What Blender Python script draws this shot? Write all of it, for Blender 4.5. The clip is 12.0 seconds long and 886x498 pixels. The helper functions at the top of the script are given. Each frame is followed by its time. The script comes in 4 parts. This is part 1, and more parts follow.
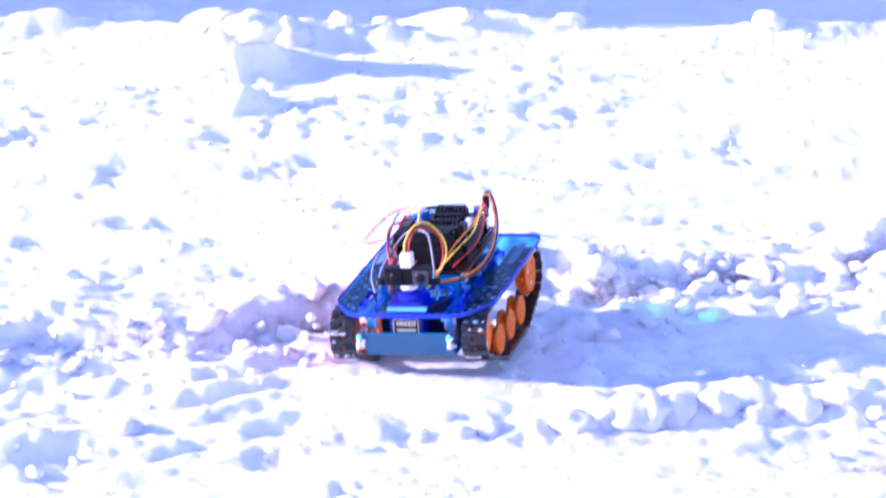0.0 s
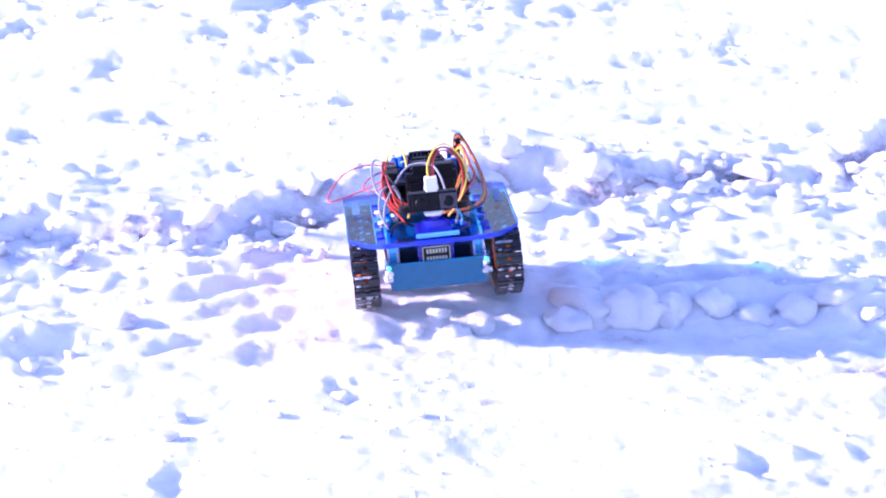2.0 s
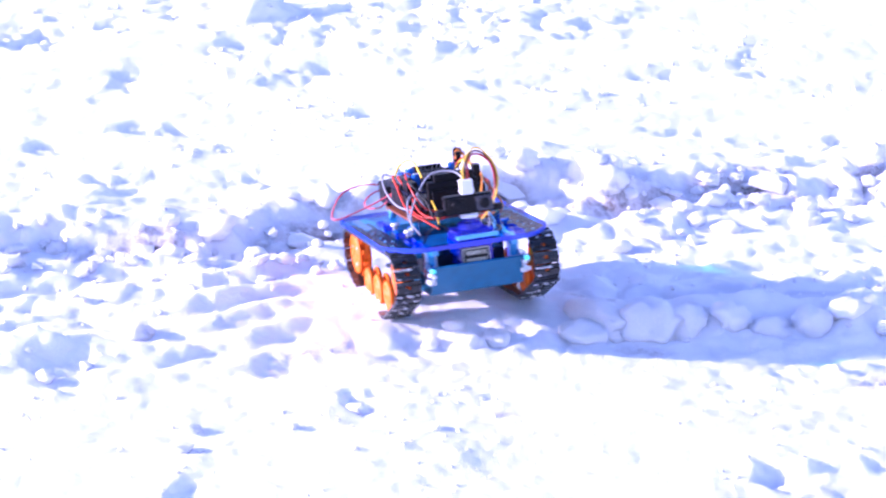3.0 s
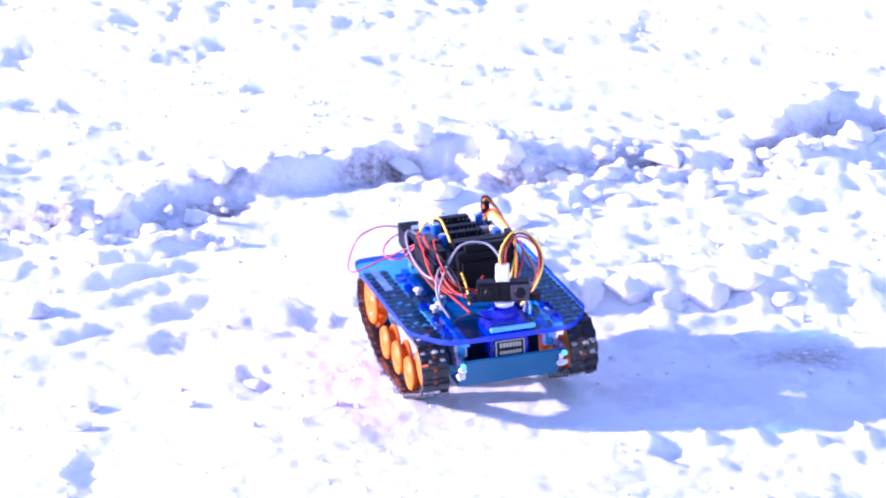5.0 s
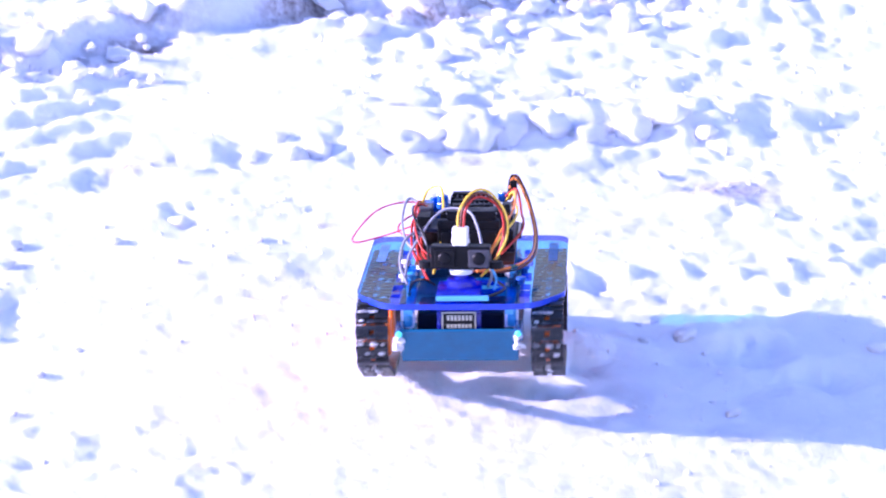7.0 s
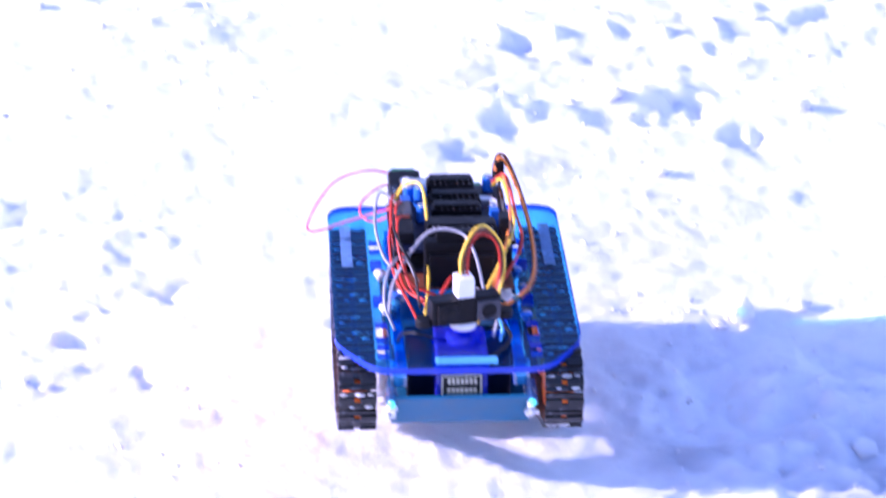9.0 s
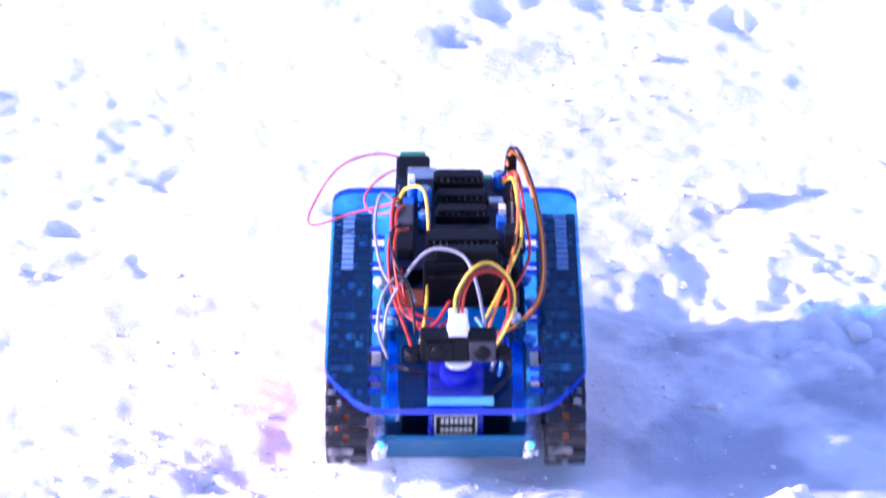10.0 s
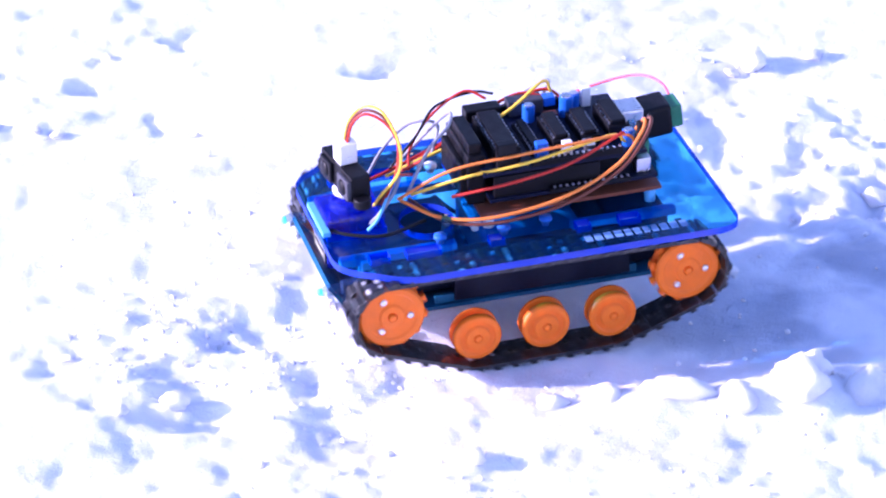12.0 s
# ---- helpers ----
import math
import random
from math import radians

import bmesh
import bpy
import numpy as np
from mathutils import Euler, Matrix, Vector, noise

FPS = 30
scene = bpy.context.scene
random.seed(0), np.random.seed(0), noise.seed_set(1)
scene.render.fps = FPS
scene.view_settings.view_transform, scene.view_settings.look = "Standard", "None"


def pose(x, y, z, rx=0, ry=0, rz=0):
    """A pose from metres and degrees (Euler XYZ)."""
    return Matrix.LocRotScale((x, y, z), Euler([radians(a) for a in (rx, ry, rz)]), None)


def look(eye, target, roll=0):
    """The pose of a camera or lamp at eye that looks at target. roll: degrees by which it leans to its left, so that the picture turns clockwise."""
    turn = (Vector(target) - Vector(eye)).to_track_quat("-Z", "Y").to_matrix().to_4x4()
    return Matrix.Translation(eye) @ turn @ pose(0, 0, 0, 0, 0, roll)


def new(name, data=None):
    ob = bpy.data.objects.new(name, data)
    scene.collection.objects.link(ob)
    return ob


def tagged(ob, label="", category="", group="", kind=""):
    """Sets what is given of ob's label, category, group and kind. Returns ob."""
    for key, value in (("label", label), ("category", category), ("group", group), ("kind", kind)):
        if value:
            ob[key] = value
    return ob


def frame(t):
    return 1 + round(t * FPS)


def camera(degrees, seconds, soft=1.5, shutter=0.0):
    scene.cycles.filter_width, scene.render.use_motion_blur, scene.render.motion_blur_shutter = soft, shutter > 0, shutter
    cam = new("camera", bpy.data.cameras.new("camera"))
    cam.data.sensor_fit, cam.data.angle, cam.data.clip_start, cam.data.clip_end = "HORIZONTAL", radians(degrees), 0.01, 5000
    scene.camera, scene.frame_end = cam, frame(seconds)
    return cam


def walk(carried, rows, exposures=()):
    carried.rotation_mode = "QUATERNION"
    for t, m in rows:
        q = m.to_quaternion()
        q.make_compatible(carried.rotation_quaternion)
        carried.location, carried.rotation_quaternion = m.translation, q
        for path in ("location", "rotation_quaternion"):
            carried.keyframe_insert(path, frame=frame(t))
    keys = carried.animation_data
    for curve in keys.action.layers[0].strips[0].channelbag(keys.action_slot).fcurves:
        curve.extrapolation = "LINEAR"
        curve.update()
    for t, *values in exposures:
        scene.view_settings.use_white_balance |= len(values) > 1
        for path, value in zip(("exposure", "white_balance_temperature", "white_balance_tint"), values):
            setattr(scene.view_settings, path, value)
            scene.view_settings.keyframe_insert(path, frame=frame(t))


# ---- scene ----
EXPO, KELVIN, TINT, SKY_STRENGTH = 2.12, 5350, 58, 0.078

# ---- the camera on its stand, panning and tilting after the robot ----
EYE = (0.0, 0.0, 0.717)
cam = camera(14.9, 12.0, soft=2.0, shutter=0.4)
# seconds, pan, tilt, lean in degrees
PAN_TILT = [
    (0.0, -0.004, -17.001, -0.58),
    (0.1, 0.110, -17.466, -0.50),
    (0.2, 0.355, -18.149, -0.42),
    (0.5, 0.669, -18.727, -0.27),
    (1.0, 0.619, -18.214, 0.0),
    (1.5, 0.329, -18.247, -0.20),
    (2.0, -0.062, -18.745, 0.0),
    (2.5, 0.029, -18.945, 0.10),
    (3.0, 0.216, -18.540, 0.04),
    (3.5, -0.608, -18.222, 0.10),
    (3.7, -1.439, -18.336, 0.0),
    (5.3, -1.636, -19.427, 0.20),
    (5.5, -1.895, -20.338, 0.0),
    (6.0, -2.362, -20.595, 0.0),
    (6.5, -2.628, -20.735, -0.15),
    (7.0, -3.010, -21.735, 0.25),
    (7.2, -3.253, -22.365, 0.30),
    (8.8, -3.628, -24.701, -0.20),
    (9.0, -4.387, -25.750, 0.28),
    (9.5, -5.026, -27.655, 0.30),
    (9.8, -4.680, -27.910, 0.15),
    (10.0, -4.506, -27.670, 0.0),
    (10.5, -4.774, -29.150, 0.15),
    (11.0, -4.590, -30.130, 0.30),
    (11.5, -4.310, -30.350, 0.33),
    (12.0, -4.205, -30.010, 0.35),
]
walk(cam, [(t, pose(*EYE, 90 + tilt, 0, pan) @ pose(0, 0, 0, 0, 0, lean)) for t, pan, tilt, lean in PAN_TILT], exposures=[(0.0, EXPO, KELVIN, TINT), (12.0, EXPO, KELVIN, TINT)])

# ---- sky and sun ----
SUN_UP = 17.0
world = bpy.data.worlds.new("winter_sky")
scene.world = world
world.use_nodes = True
wt = world.node_tree
sky = wt.nodes.new("ShaderNodeTexSky")
sky.sky_type = "NISHITA"
sky.sun_disc = False
sky.sun_elevation = radians(SUN_UP)
sky.sun_rotation = radians(-90)
sky.air_density = 1.3
sky.dust_density = 0.2
sky.ozone_density = 2.2
wt.nodes["Background"].inputs["Strength"].default_value = SKY_STRENGTH
wt.links.new(sky.outputs[0], wt.nodes["Background"].inputs["Color"])
sun_data = bpy.data.lights.new("sun", "SUN")
sun_data.energy = 2.5
sun_data.angle = radians(0.7)
sun_data.color = (1.0, 0.93, 0.85)
sun = new("sun", sun_data)
sun.matrix_world = look((-20 * math.cos(radians(SUN_UP)), 0.35, 20 * math.sin(radians(SUN_UP))), (0, 0, 0))


# ---- materials ----
def shader(name):
    m = bpy.data.materials.new(name)
    m.use_nodes = True
    nt = m.node_tree
    return m, nt, nt.nodes["Principled BSDF"], nt.nodes["Material Output"]


def noise_node(nt, scale, detail=4.0, rough=0.6, space="Object"):
    co = nt.nodes.new("ShaderNodeTexCoord")
    n = nt.nodes.new("ShaderNodeTexNoise")
    n.inputs["Scale"].default_value = scale
    n.inputs["Detail"].default_value = detail
    n.inputs["Roughness"].default_value = rough
    nt.links.new(co.outputs[space], n.inputs["Vector"])
    return n


def ramp(nt, src, stops):
    r = nt.nodes.new("ShaderNodeValToRGB")
    els = r.color_ramp.elements
    while len(els) < len(stops):
        els.new(0.5)
    for e, (p, c) in zip(els, stops):
        e.position, e.color = p, (*c, 1)
    nt.links.new(src, r.inputs["Fac"])
    return r


def bump(nt, src, bsdf, strength, distance):
    b = nt.nodes.new("ShaderNodeBump")
    b.inputs["Strength"].default_value = strength
    b.inputs["Distance"].default_value = distance
    nt.links.new(src, b.inputs["Height"])
    nt.links.new(b.outputs["Normal"], bsdf.inputs["Normal"])
    return b


def worn(name, color, rough=0.5, metal=0.0, scale=120.0, vary=0.25, relief=0.15, coat=0.0, depth=0.0004):
    """A surface with two scales of variation in tone, gloss and relief."""
    m, nt, b, out = shader(name)
    n1, n2 = noise_node(nt, scale), noise_node(nt, scale * 7, 3)
    mixn = nt.nodes.new("ShaderNodeMath")
    mixn.operation = "MULTIPLY_ADD"
    nt.links.new(n2.outputs["Fac"], mixn.inputs[0])
    mixn.inputs[1].default_value = 0.4
    nt.links.new(n1.outputs["Fac"], mixn.inputs[2])
    lo = tuple(c * (1 - vary) for c in color)
    hi = tuple(min(1, c * (1 + vary)) for c in color)
    r = ramp(nt, mixn.outputs[0], [(0.4, lo), (1.0, hi)])
    nt.links.new(r.outputs["Color"], b.inputs["Base Color"])
    rr = ramp(nt, n1.outputs["Fac"], [(0.3, (max(0.02, rough - 0.12),) * 3), (0.7, (min(1, rough + 0.12),) * 3)])
    nt.links.new(rr.outputs["Color"], b.inputs["Roughness"])
    b.inputs["Metallic"].default_value = metal
    b.inputs["Specular IOR Level"].default_value = 0.2 if max(color) < 0.05 else 0.32
    b.inputs["Coat Weight"].default_value = coat
    bump(nt, n2.outputs["Fac"], b, relief, depth)
    return m


def snow_material(name, dirt_on):
    m, nt, b, out = shader(name)
    big, fine, grain = noise_node(nt, 14, 5), noise_node(nt, 170, 6, 0.7), noise_node(nt, 700, 3, 0.7)
    tone = ramp(nt, big.outputs["Fac"], [(0.3, (0.86, 0.88, 0.91)), (0.7, (0.93, 0.935, 0.945))])
    last = tone.outputs["Color"]
    if dirt_on:
        # meltwater grit lies where the attribute "grit" was laid, broken up by noise
        at = nt.nodes.new("ShaderNodeAttribute")
        at.attribute_name = "grit"
        mul = nt.nodes.new("ShaderNodeMath")
        mul.operation = "MULTIPLY"
        rf = ramp(nt, fine.outputs["Fac"], [(0.35, (0.25,) * 3), (0.65, (1.0,) * 3)])
        nt.links.new(at.outputs["Fac"], mul.inputs[0])
        nt.links.new(rf.outputs["Color"], mul.inputs[1])
        mx = nt.nodes.new("ShaderNodeMix")
        mx.data_type = "RGBA"
        mx.inputs[7].default_value = (0.17, 0.115, 0.10, 1)
        nt.links.new(mul.outputs[0], mx.inputs[0])
        # blue-grey for wet, packed slush and for shade painted into the colour
        shade_at = nt.nodes.new("ShaderNodeAttribute")
        shade_at.attribute_name = "slush"
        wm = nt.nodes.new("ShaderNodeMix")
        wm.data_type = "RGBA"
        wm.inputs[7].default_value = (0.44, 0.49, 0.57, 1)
        nt.links.new(shade_at.outputs["Fac"], wm.inputs[0])
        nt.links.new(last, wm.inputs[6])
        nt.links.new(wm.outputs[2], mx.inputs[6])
        last = mx.outputs[2]
    nt.links.new(last, b.inputs["Base Color"])
    b.inputs["Roughness"].default_value = 0.55
    b.inputs["Subsurface Weight"].default_value = 0.7
    b.inputs["Subsurface Radius"].default_value = (1.0, 1.0, 1.1)
    b.inputs["Subsurface Scale"].default_value = 0.009
    b.inputs["Specular IOR Level"].default_value = 0.35
    add = nt.nodes.new("ShaderNodeMath")
    add.operation = "MULTIPLY_ADD"
    nt.links.new(grain.outputs["Fac"], add.inputs[0])
    add.inputs[1].default_value = 0.35
    nt.links.new(fine.outputs["Fac"], add.inputs[2])
    bump(nt, add.outputs[0], b, 0.5, 0.004)
    return m


def acrylic(name, tint, cloud):
    """Tinted see-through plastic: light passes with the tint, the face gloss follows Fresnel."""
    m = bpy.data.materials.new(name)
    m.use_nodes = True
    nt = m.node_tree
    nt.nodes.remove(nt.nodes["Principled BSDF"])
    out = nt.nodes["Material Output"]
    tr, gl, df = nt.nodes.new("ShaderNodeBsdfTransparent"), nt.nodes.new("ShaderNodeBsdfGlossy"), nt.nodes.new("ShaderNodeBsdfDiffuse")
    n = noise_node(nt, 60, 5)
    r = ramp(nt, n.outputs["Fac"], [(0.3, tuple(c * 0.85 for c in tint)), (0.7, tint)])
    nt.links.new(r.outputs["Color"], tr.inputs["Color"])
    df.inputs["Color"].default_value = (tint[0] * 0.3, tint[1] * 0.5, tint[2], 1)
    rg = ramp(nt, n.outputs["Fac"], [(0.35, (0.04,) * 3), (0.75, (0.22,) * 3)])
    nt.links.new(rg.outputs["Color"], gl.inputs["Roughness"])
    m1, m2, lw = nt.nodes.new("ShaderNodeMixShader"), nt.nodes.new("ShaderNodeMixShader"), nt.nodes.new("ShaderNodeLayerWeight")
    fr = ramp(nt, lw.outputs["Facing"], [(0.0, (0.04,) * 3), (0.6, (0.045,) * 3), (0.85, (0.15,) * 3), (1.0, (0.9,) * 3)])
    m1.inputs[0].default_value = cloud
    nt.links.new(tr.outputs[0], m1.inputs[1])
    nt.links.new(df.outputs[0], m1.inputs[2])
    nt.links.new(fr.outputs[0], m2.inputs[0])
    nt.links.new(m1.outputs[0], m2.inputs[1])
    nt.links.new(gl.outputs[0], m2.inputs[2])
    nt.links.new(m2.outputs[0], out.inputs["Surface"])
    return m


SNOW = snow_material("packed_snow", True)
CLOD = snow_material("loose_snow", False)
DECK = acrylic("blue_acrylic", (0.23, 0.72, 0.96), 0.025)
EDGE = acrylic("acrylic_edge", (0.16, 0.22, 0.92), 0.45)
SERVO = acrylic("violet_plastic", (0.22, 0.18, 0.85), 0.22)
CLEAR = acrylic("clear_plastic", (0.80, 0.88, 0.93), 0.08)
NAVY = worn("navy_plastic", (0.004, 0.008, 0.022), 0.4, vary=0.4)
ORANGE = worn("orange_plastic", (0.90, 0.165, 0.0), 0.5, vary=0.12)
RUBBER = worn("wet_black_rubber", (0.012, 0.012, 0.013), 0.36, vary=0.5, relief=0.4, coat=0.5)
rub = RUBBER.node_tree
dust = noise_node(rub, 240, 3, 0.55)
dusted = ramp(rub, dust.outputs["Fac"], [(0.54, (0.014, 0.014, 0.015)), (0.68, (0.05, 0.05, 0.055)), (0.82, (0.40, 0.42, 0.46))])
rub.links.new(dusted.outputs["Color"], rub.nodes["Principled BSDF"].inputs["Base Color"])
TRAY = worn("blue_painted_plate", (0.004, 0.105, 0.20), 0.45, vary=0.2)
BLACK = worn("black_plastic", (0.0035, 0.0035, 0.005), 0.5, vary=0.4)
BOARD = worn("dark_circuit_board", (0.003, 0.006, 0.022), 0.45, vary=0.4, scale=300)
BROWN = worn("copper_board", (0.20, 0.06, 0.03), 0.45, scale=300)
GREY = worn("grey_plastic", (0.05, 0.05, 0.06), 0.45)
PALE = worn("pale_battery_wrap", (0.55, 0.55, 0.56), 0.5)
WHITE = worn("white_plastic", (0.80, 0.80, 0.78), 0.4, vary=0.06)
METAL = worn("tinned_metal", (0.62, 0.62, 0.62), 0.3, 1.0)
GREEN = worn("green_terminal", (0.02, 0.20, 0.10), 0.45)
CAPBLUE = worn("blue_capacitor_sleeve", (0.02, 0.13, 0.50), 0.35, vary=0.1)
STRUT = worn("light_blue_spacer", (0.10, 0.42, 0.72), 0.4, vary=0.1)
PAINT = worn("faded_pale_print", (0.14, 0.29, 0.52), 0.5, vary=0.4)
GLOW = worn("lit_green_cyan_die", (0.10, 0.70, 0.60), 0.4)
GLOW.node_tree.nodes["Principled BSDF"].inputs["Emission Color"].default_value = (0.05, 1.0, 0.80, 1)
GLOW.node_tree.nodes["Principled BSDF"].inputs["Emission Strength"].default_value = 0.16
CREAM = worn("cream_print", (0.46, 0.45, 0.34), 0.5, vary=0.2)
W_RED = worn("red_wire", (0.50, 0.035, 0.015), 0.4, vary=0.1)
W_PINK = worn("pink_wire", (0.75, 0.12, 0.14), 0.4, vary=0.1)
W_YEL = worn("yellow_wire", (0.85, 0.55, 0.04), 0.4, vary=0.1)
W_ORA = worn("orange_wire", (0.80, 0.22, 0.03), 0.4, vary=0.1)
W_BRN = worn("brown_wire", (0.14, 0.04, 0.02), 0.4, vary=0.1)
W_GRY = worn("grey_wire", (0.27, 0.28, 0.31), 0.4, vary=0.1)
W_BLK = worn("black_wire", (0.012, 0.012, 0.012), 0.4, vary=0.1)
WALL = worn("plaster", (0.45, 0.42, 0.38), 0.8, scale=3)

# ---- the snow field: one sheet out to the horizon ----
rng = np.random.default_rng(7)
LATTICE = rng.random((16, 256, 256))


def lattice_noise(x, y, size, k):
    """Smooth value noise, 0 to 1, with cells of that size in metres."""
    u, v = x / size + 37.3 * k, y / size + 11.7 * k
    iu, iv = np.floor(u).astype(int), np.floor(v).astype(int)
    fu, fv = u - iu, v - iv
    fu, fv = fu * fu * fu * (fu * (fu * 6 - 15) + 10), fv * fv * fv * (fv * (fv * 6 - 15) + 10)
    g = LATTICE[k % 16]
    a, b = g[iu % 256, iv % 256], g[(iu + 1) % 256, iv % 256]
    c, d = g[iu % 256, (iv + 1) % 256], g[(iu + 1) % 256, (iv + 1) % 256]
    return (a * (1 - fu) + b * fu) * (1 - fv) + (c * (1 - fu) + d * fu) * fv


def fbm(x, y, size, k, octaves=4, gain=0.5):
    total, amp, norm = 0, 1.0, 0
    for o in range(octaves):
        total = total + amp * lattice_noise(x, y, size / 2 ** o, k + o)
        norm += amp
        amp *= gain
    return total / norm


def smooth(e0, e1, v):
    t = np.clip((v - e0) / (e1 - e0), 0, 1)
    return t * t * (3 - 2 * t)


def bank_y(x):
    """The line of the torn bank that crosses the field."""
    return 2.215 + 0.36 * x + 0.018 * np.sin(x * 17 + 1) + 0.010 * np.sin(x * 41)


def blob(x, y, cx, cy, rx, ry, h, p=2.0):
    q = ((x - cx) / rx) ** 2 + ((y - cy) / ry) ** 2
    return h * np.exp(-q ** (p / 2))


# the way of the robot over the snow, kept packed
WAY = [(-0.004, 2.15), (-0.004, 2.0), (0.04, 1.92), (0.08, 1.84), (0.10, 1.74), (0.097, 1.6), (0.106, 1.38), (0.103, 1.22), (0.11, 1.19)]


def near_way(x, y):
    best = np.full(np.shape(x), 9.0)
    for (ax, ay), (bx, by) in zip(WAY, WAY[1:]):
        l2 = (bx - ax) ** 2 + (by - ay) ** 2
        t = np.clip(((x - ax) * (bx - ax) + (y - ay) * (by - ay)) / l2, 0, 1)
        best = np.minimum(best, np.hypot(x - ax - t * (bx - ax), y - ay - t * (by - ay)))
    return best


# mounds and blocks: x, y, half-widths, height
LUMPS = [
    (-0.178, 2.885, 0.040, 0.045, 0.050), (-0.13, 2.97, 0.10, 0.030, 0.026), (0.05, 3.02, 0.11, 0.022, 0.016), (-0.35, 3.04, 0.11, 0.020, 0.014),
    (-0.170, 2.745, 0.026, 0.026, 0.020), (-0.290, 1.905, 0.034, 0.030, 0.010), (-0.255, 1.925, 0.030, 0.022, 0.006), (0.30, 3.00, 0.10, 0.025, 0.013),
    (0.173, 1.110, 0.028, 0.016, 0.007), (0.225, 1.112, 0.028, 0.018, 0.008), (0.074, 1.163, 0.026, 0.015, 0.016), (0.16, 1.645, 0.034, 0.014, 0.009),
    (0.24, 1.665, 0.030, 0.014, 0.007), (0.17, 2.005, 0.09, 0.026, 0.009), (0.270, 2.02, 0.05, 0.030, 0.011), (0.07, 1.640, 0.024, 0.012, 0.006),
]
# low rises that the robot climbs: x, y, half-widths, height
RISES = [(-0.002, 2.005, 0.075, 0.058, 0.009), (0.098, 1.640, 0.075, 0.055, 0.006), (0.105, 1.350, 0.065, 0.050, 0.004), (0.25, 1.300, 0.085, 0.090, -0.005)]
# hollows: x, y, half-widths
FAR_HOLLOWS = [
    (-0.334, 2.676, 0.031, 0.050), (-0.273, 2.716, 0.023, 0.031), (-0.255, 2.547, 0.011, 0.033), (-0.086, 2.574, 0.017, 0.022),
    (-0.120, 2.545, 0.024, 0.021), (-0.074, 2.450, 0.019, 0.017), (-0.217, 2.405, 0.025, 0.016), (-0.292, 2.361, 0.016, 0.013),
    (-0.149, 2.281, 0.020, 0.021), (0.165, 2.573, 0.022, 0.022), (0.235, 2.606, 0.015, 0.041), (0.112, 2.517, 0.019, 0.025),
    (0.068, 2.502, 0.021, 0.024), (0.016, 2.543, 0.012, 0.021), (0.166, 2.417, 0.016, 0.016), (-0.233, 2.282, 0.022, 0.027),
    (0.022, 2.752, 0.013, 0.017), (-0.231, 1.892, 0.022, 0.036), (-0.097, 1.912, 0.015, 0.028), (-0.134, 1.780, 0.018, 0.009),
    (-0.134, 1.710, 0.015, 0.014), (-0.092, 1.720, 0.012, 0.007), (-0.051, 1.838, 0.009, 0.016), (0.180, 1.745, 0.007, 0.013),
]
NEAR_HOLLOWS = [
    (-0.135, 1.719, 0.014, 0.014), (-0.125, 1.683, 0.022, 0.015), (0.020, 1.615, 0.011, 0.016), (0.085, 1.624, 0.020, 0.015),
    (0.133, 1.593, 0.016, 0.009), (0.166, 1.632, 0.015, 0.016), (0.252, 1.652, 0.012, 0.012), (-0.116, 1.692, 0.020, 0.008),
    (-0.010, 1.448, 0.013, 0.008), (-0.057, 1.406, 0.009, 0.005), (-0.024, 1.366, 0.008, 0.010), (-0.008, 1.359, 0.008, 0.012),
    (0.018, 1.616, 0.010, 0.016), (-0.051, 1.843, 0.009, 0.016), (0.023, 1.865, 0.009, 0.016), (0.236, 1.762, 0.009, 0.017),
    (0.246, 1.641, 0.015, 0.008), (0.290, 1.620, 0.012, 0.012), (-0.053, 1.406, 0.017, 0.006), (-0.006, 1.444, 0.013, 0.007),
    (0.078, 1.400, 0.014, 0.010), (-0.004, 1.168, 0.013, 0.007), (-0.014, 1.110, 0.015, 0.010), (-0.024, 1.362, 0.008, 0.012),
]


